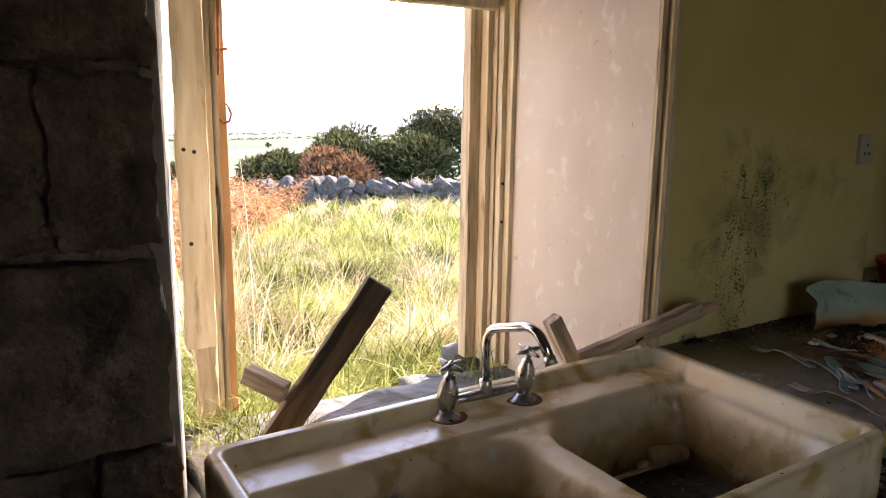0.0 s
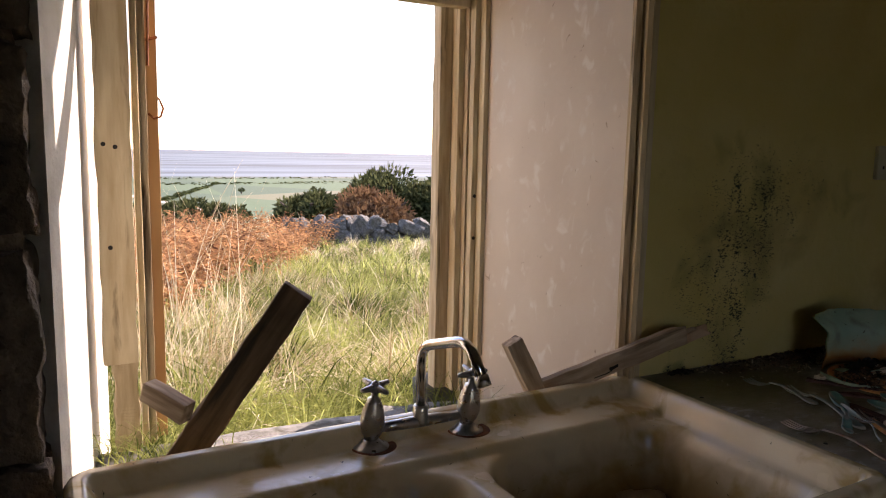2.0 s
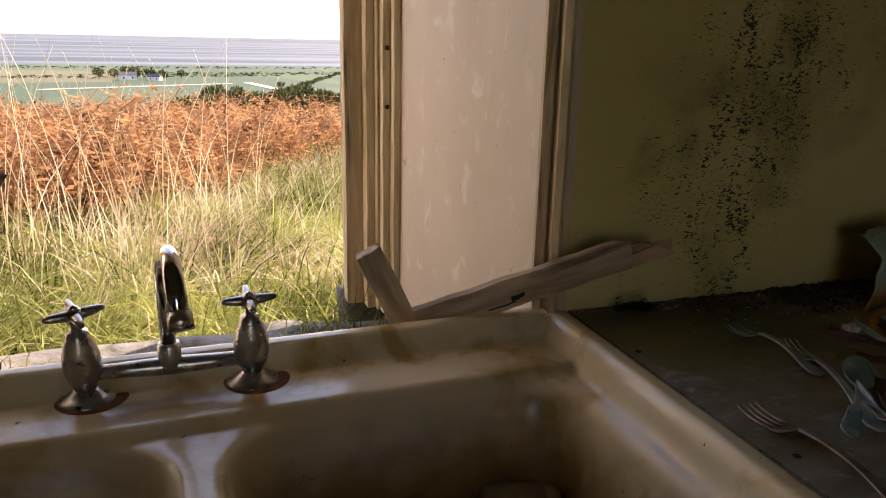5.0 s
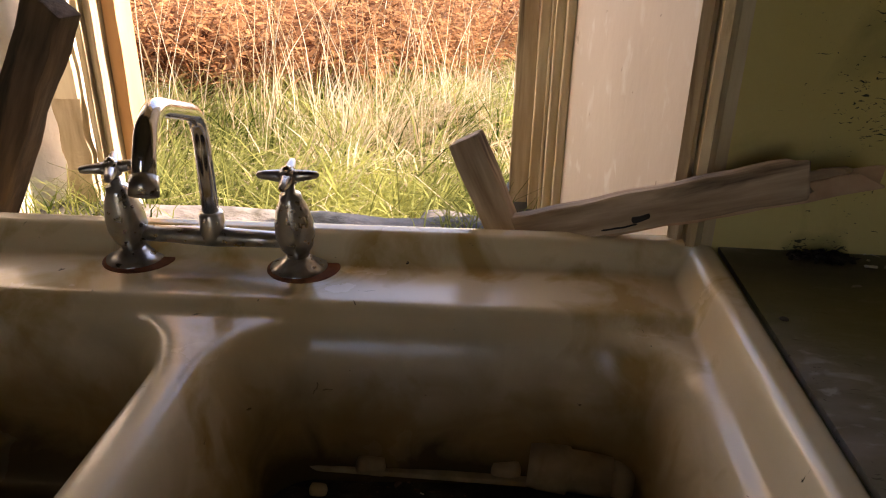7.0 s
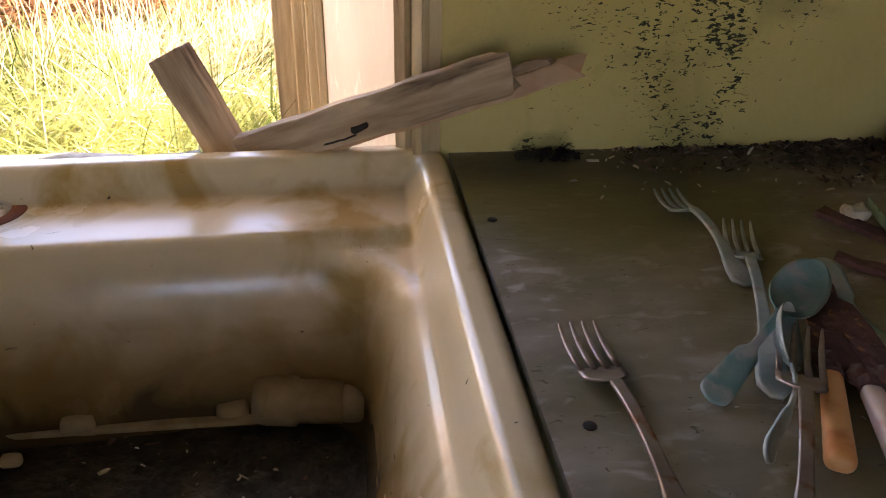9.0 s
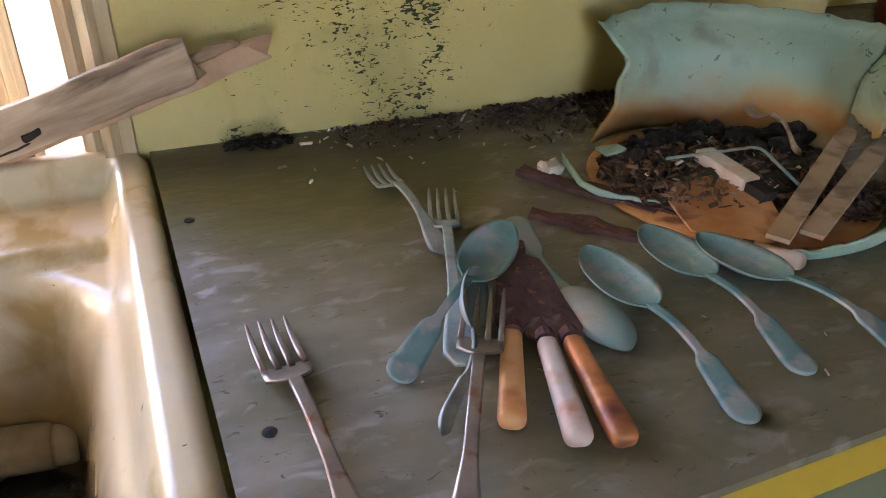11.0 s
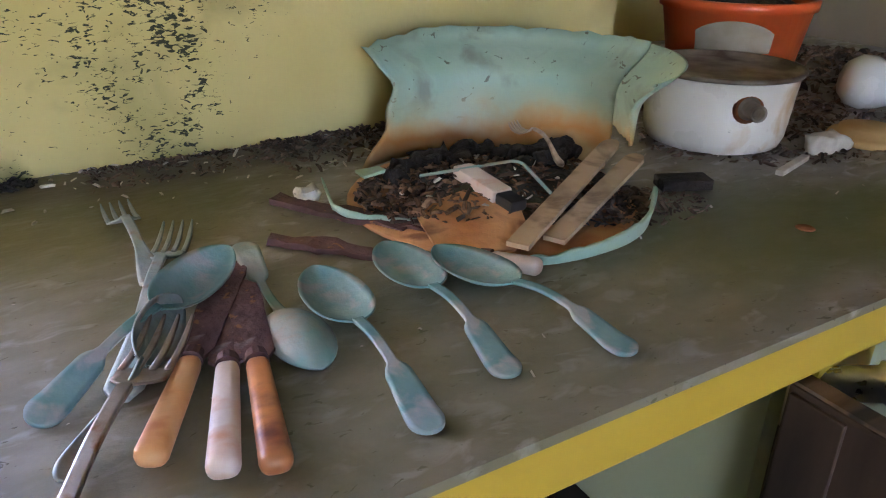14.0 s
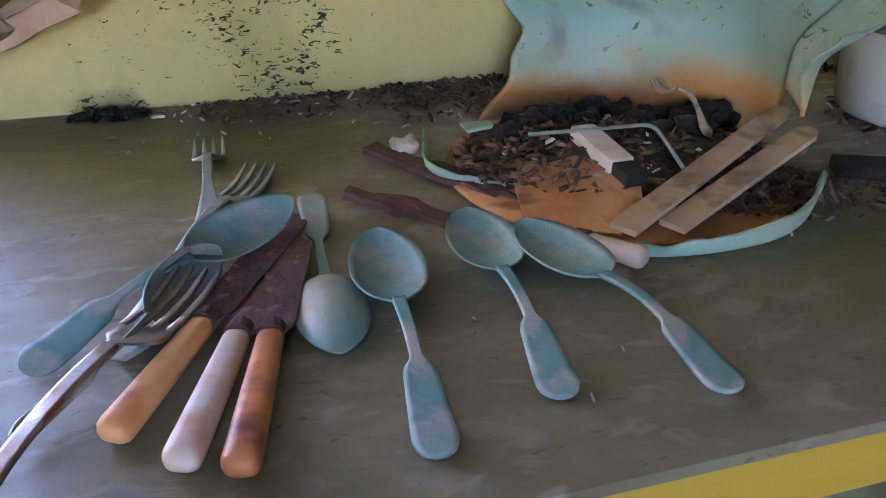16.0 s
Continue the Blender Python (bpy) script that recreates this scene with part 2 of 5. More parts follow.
grimy_shaded_enamel(M_ENAMEL)
M_CHROME = surface("dull_chrome", (0.42, 0.41, 0.39), (0.56, 0.55, 0.53), 40.0, 0.30, 0.15, 120.0, metal=1.0, stain=(0.30, 0.27, 0.22), stain_scale=30.0)
M_CHROME_BRIGHT = surface("bright_chrome", (0.62, 0.62, 0.62), (0.70, 0.70, 0.70), 30.0, 0.14, 0.0, metal=1.0)
M_RUST = surface("rust", (0.16, 0.05, 0.02), (0.28, 0.10, 0.03), 60.0, 0.9, 0.6, 150.0)
M_TIMBER = surface("old_timber", (0.26, 0.185, 0.12), (0.54, 0.43, 0.31), 70.0, 0.8, 0.8, 160.0, stain=(0.08, 0.05, 0.03), stain_scale=34.0, stain_cut=0.57, stretch=(1, 0.10, 1))
M_TIMBER_DARK = surface("dark_timber", (0.09, 0.06, 0.035), (0.20, 0.13, 0.08), 70.0, 0.85, 0.8, 160.0, stain=(0.04, 0.03, 0.02), stain_scale=34.0, stretch=(1, 0.10, 1))
M_SPLIT = surface("split_wood", (0.42, 0.26, 0.16), (0.55, 0.38, 0.25), 30.0, 0.85, 0.6, 90.0)
M_DOOR = surface("brown_stained_wood", (0.045, 0.026, 0.016), (0.085, 0.050, 0.030), 30.0, 0.7, 0.4, 80.0, stain=(0.03, 0.02, 0.012), stain_scale=9.0, stretch=(1, 1, 0.2))
M_TWIG = surface("dry_twigs", (0.07, 0.038, 0.022), (0.22, 0.13, 0.075), 40.0, 0.9, 0.4, 120.0, island=0.7)
M_VERDI_PALE = surface("pale_verdigris", (0.24, 0.34, 0.35), (0.42, 0.47, 0.47), 34.0, 0.58, 0.35, 160.0, metal=0.35, stain=(0.30, 0.26, 0.21), stain_scale=50.0, stain_cut=0.58)


def worn_lino():
    """Grey-brown worn lino: fine pale scuffs, dust, and green algae in two damp places."""
    m = surface("dirty_lino", (0.19, 0.165, 0.125), (0.34, 0.305, 0.26), 20.0, 0.52, 0.5, 70.0, stain=(0.46, 0.44, 0.42), stain_scale=42.0, stain_cut=0.55, speck=(0.08, 0.065, 0.05), speck_scale=120.0, speck_cut=0.66, stretch=(0.8, 1.5, 1))
    n, l = m.node_tree.nodes, m.node_tree.links
    p = n["Principled BSDF"]
    cur = p.inputs["Base Color"].links[0].from_socket
    tc, ns = n.new("ShaderNodeTexCoord"), n.new("ShaderNodeTexNoise")
    ns.inputs["Scale"].default_value, ns.inputs["Detail"].default_value, ns.inputs["Distortion"].default_value = 9.0, 8.0, 0.5
    l.new(tc.outputs["Object"], ns.inputs["Vector"])
    for x, y, rx, ry, amount, c in ((1.42, 1.20, 0.34, 0.20, 0.85, (0.115, 0.115, 0.030)), (1.97, 0.90, 0.26, 0.13, 0.95, (0.075, 0.105, 0.022)), (1.68, 0.92, 0.60, 0.30, 0.62, (0.150, 0.150, 0.066)), (1.55, 1.27, 0.55, 0.06, 0.8, (0.10, 0.075, 0.05))):
        mp, g = n.new("ShaderNodeMapping"), n.new("ShaderNodeTexGradient")
        mp.vector_type = "TEXTURE"
        mp.inputs["Location"].default_value, mp.inputs["Scale"].default_value = (x, y, 0.9), (rx, ry, 1.0)
        g.gradient_type = "SPHERICAL"
        l.new(tc.outputs["Object"], mp.inputs["Vector"]), l.new(mp.outputs[0], g.inputs["Vector"])
        ad, r, mx = n.new("ShaderNodeMath"), n.new("ShaderNodeMapRange"), n.new("ShaderNodeMix")
        ad.operation = "MULTIPLY_ADD"
        ad.inputs[1].default_value = 0.9
        l.new(ns.outputs["Fac"], ad.inputs[0]), l.new(g.outputs["Fac"], ad.inputs[2])
        r.inputs["From Min"].default_value, r.inputs["From Max"].default_value, r.inputs["To Max"].default_value = 0.55, 1.05, amount
        l.new(ad.outputs[0], r.inputs["Value"]), l.new(r.outputs[0], mx.inputs[0])
        mx.data_type = "RGBA"
        l.new(cur, mx.inputs[6])
        mx.inputs[7].default_value = (*c, 1)
        cur = mx.outputs[2]
    l.new(cur, p.inputs["Base Color"])
    return m


M_LINO = worn_lino()
M_YELLOW = surface("yellow_gloss_paint", (0.55, 0.36, 0.03), (0.62, 0.42, 0.05), 6.0, 0.4, 0.15, 30.0, stain=(0.55, 0.45, 0.2), stain_scale=14.0, stain_cut=0.66)
M_GREENPAINT = surface("pale_green_paint", (0.42, 0.46, 0.26), (0.50, 0.53, 0.33), 4.0, 0.7, 0.3, 40.0, stain=(0.20, 0.18, 0.08), stain_scale=4.0, stain_cut=0.6)
# Brown wood taken near black: the cupboard's inner shade is in its colour.
M_SHADED_WOOD = surface("shaded_brown_wood", (0.007, 0.004, 0.003), (0.012, 0.007, 0.005), 14.0, 0.95, 0.3, 60.0)
M_VERDI = surface("verdigris", (0.11, 0.29, 0.29), (0.27, 0.42, 0.42), 26.0, 0.62, 0.25, 160.0, metal=0.2, stain=(0.40, 0.42, 0.42), stain_scale=38.0, stain_cut=0.50)
M_VERDI_RUST = surface("verdigris_and_rust", (0.16, 0.36, 0.34), (0.40, 0.33, 0.26), 22.0, 0.6, 0.25, 160.0, metal=0.2, stain=(0.36, 0.22, 0.13), stain_scale=24.0, stain_cut=0.54)
M_SILVER = surface("tarnished_silver", (0.26, 0.21, 0.18), (0.40, 0.35, 0.31), 40.0, 0.42, 0.25, 150.0, metal=0.7, stain=(0.24, 0.10, 0.04), stain_scale=45.0, stain_cut=0.58)
M_BLADE = surface("rusted_blade", (0.075, 0.035, 0.035), (0.14, 0.07, 0.06), 50.0, 0.85, 0.9, 140.0, stain=(0.28, 0.24, 0.24), stain_scale=40.0, stain_cut=0.60, speck=(0.26, 0.12, 0.05), speck_scale=80.0, speck_cut=0.62)
M_BONE_ORANGE = surface("orange_bone", (0.74, 0.30, 0.09), (0.84, 0.50, 0.24), 30.0, 0.42, 0.2, 90.0, stain=(0.50, 0.13, 0.03), stain_scale=18.0, stain_cut=0.55)
M_BONE_WHITE = surface("pale_bone", (0.62, 0.50, 0.42), (0.74, 0.66, 0.62), 24.0, 0.42, 0.2, 90.0, stain=(0.58, 0.24, 0.09), stain_scale=17.0, stain_cut=0.53)
M_BONE_BROWN = surface("brown_bone", (0.52, 0.16, 0.05), (0.72, 0.30, 0.10), 30.0, 0.45, 0.25, 90.0, stain=(0.17, 0.05, 0.035), stain_scale=16.0, stain_cut=0.50)
M_BONE_PINK = surface("pinkish_bone", (0.60, 0.48, 0.40), (0.68, 0.56, 0.48), 20.0, 0.5, 0.15, 60.0)
M_MINT = surface("mint_plastic", (0.26, 0.45, 0.36), (0.38, 0.54, 0.43), 12.0, 0.5, 0.3, 80.0, stain=(0.23, 0.30, 0.24), stain_scale=17.0, stain_cut=0.55, speck=(0.12, 0.15, 0.11), speck_scale=80.0, speck_cut=0.66)
M_RUSTY_PLASTIC = surface("rust_stained_plastic", (0.46, 0.18, 0.06), (0.62, 0.34, 0.16), 22.0, 0.6, 0.5, 120.0, stain=(0.24, 0.10, 0.045), stain_scale=26.0, stain_cut=0.55)
M_POT = surface("chipped_white_enamel", (0.66, 0.64, 0.56), (0.74, 0.72, 0.66), 8.0, 0.3, 0.1, 50.0, stain=(0.55, 0.40, 0.22), stain_scale=16.0, stain_cut=0.53, speck=(0.07, 0.05, 0.04), speck_scale=60.0, speck_cut=0.73)
M_POT_RIM = surface("rusted_rim", (0.10, 0.07, 0.05), (0.26, 0.22, 0.18), 30.0, 0.6, 0.4, 90.0, metal=0.4)
M_ORANGE = surface("orange_plastic", (0.72, 0.11, 0.025), (0.78, 0.15, 0.035), 6.0, 0.35, 0.05, 40.0, stain=(0.50, 0.10, 0.04), stain_scale=12.0, stain_cut=0.62)
M_GREYLABEL = surface("worn_grey_label", (0.30, 0.27, 0.20), (0.36, 0.33, 0.26), 40.0, 0.8, 0.2, 90.0)
M_GLASS_WHITE = surface("milky_glass", (0.60, 0.62, 0.60), (0.68, 0.70, 0.68), 12.0, 0.25, 0.0, stain=(0.36, 0.35, 0.28), stain_scale=18.0, stain_cut=0.6)
M_RUBBER = surface("perished_rubber", (0.45, 0.27, 0.09), (0.55, 0.36, 0.15), 20.0, 0.7, 0.3, 80.0)
M_DIRT = surface("black_muck", (0.016, 0.014, 0.010), (0.05, 0.042, 0.028), 30.0, 0.75, 1.0, 90.0, depth=0.008, stain=(0.035, 0.05, 0.012), stain_scale=12.0, speck=(0.25, 0.23, 0.20), speck_scale=110.0, speck_cut=0.70)
M_LITTER = surface("litter", (0.05, 0.034, 0.025), (0.17, 0.115, 0.08), 40.0, 0.9, 0.5, 120.0, island=0.8)
M_CHAR = surface("charred_lumps", (0.010, 0.008, 0.007), (0.035, 0.026, 0.020), 60.0, 0.92, 1.0, 160.0, depth=0.006)
M_CHIP = surface("pale_chips", (0.42, 0.38, 0.30), (0.58, 0.54, 0.46), 60.0, 0.8, 0.3, 120.0, island=0.35)
M_WHITEPLASTIC = surface("yellowed_plastic", (0.40, 0.33, 0.23), (0.54, 0.46, 0.34), 50.0, 0.6, 0.3, 60.0, stain=(0.34, 0.26, 0.16), stain_scale=20.0)
M_SOCKET = surface("socket_plate", (0.42, 0.40, 0.28), (0.48, 0.46, 0.34), 30.0, 0.5, 0.1, 60.0)
M_BLACK = surface("black_hole", (0.01, 0.01, 0.01), (0.02, 0.018, 0.015), 30.0, 0.8, 0.0)
M_FLOOR = surface("dirty_flagstone", (0.10, 0.085, 0.065), (0.17, 0.145, 0.11), 4.0, 0.9, 0.5, 30.0, depth=0.006)
M_LAND = land("land")
M_GRASS = leafy("grass", (0.020, 0.042, 0.006), (0.44, 0.47, 0.16), 0.55, 1.1)
M_STRAW = leafy("straw", (0.28, 0.20, 0.10), (0.82, 0.75, 0.56), 0.45, 0.8)
M_BRACKEN = leafy("bracken", (0.13, 0.055, 0.03), (0.56, 0.31, 0.15), 0.45, 0.7)
M_GORSE = leafy("gorse", (0.022, 0.032, 0.014), (0.11, 0.12, 0.05), 0.15)
M_GORSE_DRY = leafy("gorse_dry", (0.15, 0.08, 0.045), (0.24, 0.15, 0.08), 0.3)
M_BARK = surface("bark", (0.07, 0.05, 0.035), (0.11, 0.08, 0.06), 20.0, 0.95, 0.8, 60.0)
M_HOUSE = surface("whitewashed_wall", (0.55, 0.54, 0.50), (0.65, 0.64, 0.60), 0.5, 0.9, 0.0)
M_SLATE = surface("slate", (0.06, 0.065, 0.075), (0.10, 0.10, 0.11), 0.5, 0.8, 0.0)


# ---- mesh helpers ----
def finish(name, bm, material, smooth=False):
    me = bpy.data.meshes.new(name)
    bm.normal_update()
    bm.to_mesh(me)
    bm.free()
    me.materials.append(material)
    if smooth:
        me.polygons.foreach_set("use_smooth", [True] * len(me.polygons))
    return new(name, me)


def part(name, bm, material, parent, label="", smooth=False):
    ob = finish(name, bm, material, smooth)
    ob.parent = parent
    if label:
        ob["label"] = label
    return ob


def thing(name, m, label, category, group=""):
    ob = new(name)
    ob.empty_display_size = 0.02
    ob.matrix_world = m
    return tagged(ob, label, category, group)


def box(x0, x1, y0, y1, z0, z1, bevel=0.0, bm=None):
    bm = bm or bmesh.new()
    r = bmesh.ops.create_cube(bm, size=1, matrix=Matrix.Translation(((x0 + x1) / 2, (y0 + y1) / 2, (z0 + z1) / 2)) @ Matrix.Diagonal((x1 - x0, y1 - y0, z1 - z0, 1)))
    if bevel:
        edges = list({e for v in r["verts"] for e in v.link_edges})
        bmesh.ops.bevel(bm, geom=edges, offset=bevel, segments=2, affect="EDGES", profile=0.6)
    return bm


def prism(points, z0, z1, bm=None):
    """A plan outline raised from z0 to z1."""
    bm = bm or bmesh.new()
    lo = [bm.verts.new((x, y, z0)) for x, y in points]
    hi = [bm.verts.new((x, y, z1)) for x, y in points]
    k = len(points)
    for i in range(k):
        bm.faces.new((lo[i], lo[(i + 1) % k], hi[(i + 1) % k], hi[i]))
    bm.faces.new(hi), bm.faces.new(lo[::-1])
    bmesh.ops.recalc_face_normals(bm, faces=bm.faces[:])
    return bm


def lathe(profile, seg=28, bm=None, m=Matrix()):
    """Turns a profile of (radius, height) round the local z axis."""
    bm = bm or bmesh.new()
    rings = []
    for r, z in profile:
        rings.append([bm.verts.new(m @ Vector((r * math.cos(2 * math.pi * i / seg), r * math.sin(2 * math.pi * i / seg), z))) for i in range(seg)])
    for a, b in zip(rings, rings[1:]):
        for i in range(seg):
            bm.faces.new((a[i], a[(i + 1) % seg], b[(i + 1) % seg], b[i]))
    if profile[0][0] > 0.0005:
        bm.faces.new(rings[0][::-1])
    if profile[-1][0] > 0.0005:
        bm.faces.new(rings[-1])
    return bm


def tube(points, radii, seg=14, bm=None, cap=True):
    """A round bar along points, of one radius or one for each point."""
    bm = bm or bmesh.new()
    pts = [Vector(p) for p in points]
    radii = radii if isinstance(radii, (list, tuple)) else [radii] * len(pts)
    rings, side = [], None
    for i, p in enumerate(pts):
        d = (pts[min(i + 1, len(pts) - 1)] - pts[max(i - 1, 0)]).normalized()
        side = d.orthogonal().normalized() if side is None else (side - d * side.dot(d)).normalized()
        up = d.cross(side)
        rings.append([bm.verts.new(p + (side * math.cos(2 * math.pi * k / seg) + up * math.sin(2 * math.pi * k / seg)) * radii[i]) for k in range(seg)])
    for a, b in zip(rings, rings[1:]):
        for k in range(seg):
            bm.faces.new((a[k], a[(k + 1) % seg], b[(k + 1) % seg], b[k]))
    if cap:
        bm.faces.new(rings[0][::-1]), bm.faces.new(rings[-1])
    return bm


def rounded(points, radius, steps=6):
    """Points of a bent line with its corners rounded."""
    pts = [Vector(p) for p in points]
    out = [pts[0]]
    for a, b, c in zip(pts, pts[1:], pts[2:]):
        p, q = b + (a - b).normalized() * radius, b + (c - b).normalized() * radius
        for k in range(steps + 1):
            t = k / steps
            out.append(p * (1 - t) ** 2 + b * 2 * t * (1 - t) + q * t * t)
    return out + [pts[-1]]


def loft(stations, thick=0.0016, across=8, bm=None):
    """A strip along y: stations of (y, half width, height, dish). Dish hollows it in the middle."""
    bm = bm or bmesh.new()
    tops, lows = [], []
    for y, w, z, dish in stations:
        top, low = [], []
        for k in range(across + 1):
            u = 2 * k / across - 1
            h = z - dish * (1 - u * u)
            top.append(bm.verts.new((u * w, y, h + thick / 2)))
            low.append(bm.verts.new((u * w, y, h - thick / 2)))
        tops.append(top), lows.append(low)
    for a, b in zip(range(len(tops) - 1), range(1, len(tops))):
        for k in range(across):
            bm.faces.new((tops[a][k], tops[a][k + 1], tops[b][k + 1], tops[b][k]))
            bm.faces.new((lows[a][k + 1], lows[a][k], lows[b][k], lows[b][k + 1]))
        bm.faces.new((tops[a][0], tops[b][0], lows[b][0], lows[a][0]))
        bm.faces.new((tops[b][-1], tops[a][-1], lows[a][-1], lows[b][-1]))
    for k in range(across):
        bm.faces.new((tops[0][k + 1], tops[0][k], lows[0][k], lows[0][k + 1]))
        bm.faces.new((tops[-1][k], tops[-1][k + 1], lows[-1][k + 1], lows[-1][k]))
    return bm


def roughen(bm, amount, scale, seed=0.0):
    for v in bm.verts:
        q = v.co * scale + Vector((seed, seed * 1.7, seed * 0.3))
        v.co += noise.noise_vector(q) * amount
    return bm


def rough_block(size, cuts, amount, scale, seed, squeeze=0.0):
    """A hewn or field stone, round its own centre."""
    bm = bmesh.new()
    bmesh.ops.create_cube(bm, size=1)
    bmesh.ops.subdivide_edges(bm, edges=bm.edges[:], cuts=cuts, use_grid_fill=True)
    for v in bm.verts:
        if squeeze:
            v.co = v.co.lerp(v.co.normalized() * 0.6, squeeze)
        v.co = Vector((v.co.x * size[0], v.co.y * size[1], v.co.z * size[2]))
    return roughen(bm, amount, scale, seed)


def mesh_object(name, verts, faces, material, smooth=False):
    me = bpy.data.meshes.new(name)
    me.from_pydata(verts, [], faces)
    me.materials.append(material)
    if smooth:
        me.polygons.foreach_set("use_smooth", [True] * len(me.polygons))
    return new(name, me)


def structure(name, bm, material, label="", smooth=False):
    return tagged(finish(name, bm, material, smooth), label, "", "", "structure")


def smoothstep(a, b, x):
    t = min(1, max(0, (x - a) / (b - a)))
    return t * t * (3 - 2 * t)


# ---- land outside ----
def ground_height(x, y):
    d = math.hypot(x - 0.6, max(y, 1.6) - 1.6)
    if y < 1.6:
        d = 0
    inside = max(smoothstep(1.55, 2.0, y), smoothstep(3.4, 9.0, abs(x - 0.6)))
    z = 0.52 - 0.08 * min(d, 13)
    z -= 0.07 * max(0, min(d, 25) - 13)
    z -= 0.105 * max(0, min(d, 285) - 25)
    z = max(z, -28.5)
    z += 0.10 * noise.noise(Vector((x * 0.45, y * 0.45, 0))) * (1 if d < 200 else 0)
    return z * inside - 0.25 * (1 - inside)


def build_ground():
    rings = [0.0] + [0.35 * 1.13 ** i for i in range(78)]
    rings = [r for r in rings if r < 4600] + [4600]
    seg = 120
    verts, faces = [], []
    for r in rings:
        for k in range(seg):
            a = 2 * math.pi * k / seg
            x, y = 0.6 + r * math.cos(a), 1.8 + r * math.sin(a)
            verts.append((x, y, ground_height(x, y)))
    for i in range(len(rings) - 1):
        for k in range(seg):
            faces.append((i * seg + k, i * seg + (k + 1) % seg, (i + 1) * seg + (k + 1) % seg, (i + 1) * seg + k))
    ob = mesh_object("ground", verts, faces, M_LAND, True)
    return tagged(ob, "rough hillside falling to green fields and grey mud flats", "ground", "", "structure")


build_ground()


def blades(name, count, pick, height, width, lean, material, label, category, seed, seg=3):
    """Thin curved blades, joined: pick(rng) gives x, y and a height factor."""
    rng = random.Random(seed)
    verts, faces = [], []
    for _ in range(count):
        x, y, k = pick(rng)
        h = height * k * rng.uniform(0.55, 1.15)
        z = ground_height(x, y) - 0.02
        a, b = rng.uniform(0, 6.283), rng.uniform(0, 6.283)
        ln = h * rng.uniform(0.15, lean)
        w = width * rng.uniform(0.6, 1.3)
        s = len(verts)
        for i in range(seg + 1):
            t = i / seg
            px, py, pz = x + math.cos(a) * ln * t * t, y + math.sin(a) * ln * t * t, z + h * (t - 0.25 * (ln / h) * t * t)
            ww = w * (1 - 0.85 * t)
            verts.append((px - math.cos(b) * ww, py - math.sin(b) * ww, pz))
            verts.append((px + math.cos(b) * ww, py + math.sin(b) * ww, pz))
        for i in range(seg):
            faces.append((s + 2 * i, s + 2 * i + 1, s + 2 * i + 3, s + 2 * i + 2))
    return tagged(mesh_object(name, verts, faces, material), label, category, "", "stuff")


def clumped(y0, y1, x_left, x_right):
    """Places in tufts between two distances; sides are slopes from the window."""
    def pick(rng):
        for _ in range(40):
            y = y0 + (y1 - y0) * rng.random() ** 1.6
            x = 0.7 + (y - 0.6) * rng.uniform(x_left, x_right)
            if noise.noise(Vector((x * 2.2, y * 2.2, 3))) > rng.uniform(-0.6, 0.35):
                break
        return x, y, 0.75 + 0.7 * (noise.noise(Vector((x * 1.3, y * 1.3, 7))) + 0.3)
    return pick


def build_tussocks(name, count, per, y0, y1, x_left, x_right, size, width, material, label, seed, skip_bracken=False):
    """Mounds of grass whose blades arch outward from a root, joined."""
    rng = random.Random(seed)
    verts, faces = [], []
    for _ in range(count):
        y = y0 + (y1 - y0) * rng.random() ** 1.5
        x = 0.7 + (y - 0.6) * rng.uniform(x_left, x_right)
        z = ground_height(x, y) - 0.02
        big = rng.uniform(0.6, 1.35) * size
        wind = rng.uniform(-0.3, 1.2)
        for _ in range(per):
            a = rng.gauss(wind, 1.5)
            r0 = rng.uniform(0, 0.10) * big / 0.35
            h = big * rng.uniform(0.45, 1.1)
            ln = h * rng.uniform(0.35, 1.5)
            w = width * rng.uniform(0.6, 1.3)
            bx, by, b = x + math.cos(a) * r0, y + math.sin(a) * r0, a + 1.57 + rng.uniform(-0.6, 0.6)
            k = len(verts)
            for i in range(5):
                t = i / 4
                px, py, pz = bx + math.cos(a) * ln * t ** 1.7, by + math.sin(a) * ln * t ** 1.7, z + h * (t - 0.42 * min(1.3, ln / h) * t ** 3)
                ww = w * (1 - 0.85 * t)
                verts.append((px - math.cos(b) * ww, py - math.sin(b) * ww, pz))
                verts.append((px + math.cos(b) * ww, py + math.sin(b) * ww, pz))
            for i in range(4):
                faces.append((k + 2 * i, k + 2 * i + 1, k + 2 * i + 3, k + 2 * i + 2))
    return tagged(mesh_object(name, verts, faces, material), label, "grass", "", "stuff")


build_tussocks("grass", 900, 55, 1.85, 8.5, -0.75, 1.0, 0.27, 0.0042, M_GRASS, "tussocks of long backlit green grass", 1)
build_tussocks("grass", 330, 45, 2.2, 9.0, -0.75, 1.0, 0.29, 0.0030, M_STRAW, "bleached straw-coloured grass tussocks", 6)
build_tussocks("grass", 260, 45, 8.5, 13.4, 0.05, 1.0, 0.26, 0.007, M_GRASS, "shaggy tussocks before the stone wall", 9)
build_tussocks("grass", 150, 40, 9.5, 13.4, 0.05, 1.0, 0.28, 0.006, M_STRAW, "straw-coloured tussocks before the stone wall", 10)
blades("far_grass", 15000, clumped(7.0, 26.0, -0.5, 1.0), 0.26, 0.008, 0.9, M_GRASS, "rough green grass on the slope by the wall", "grass", 2)
blades("dry_grass", 1600, clumped(2.4, 9.0, -0.75, 1.0), 0.36, 0.0022, 0.7, M_STRAW, "bleached dry grass stems among the green", "grass", 3)
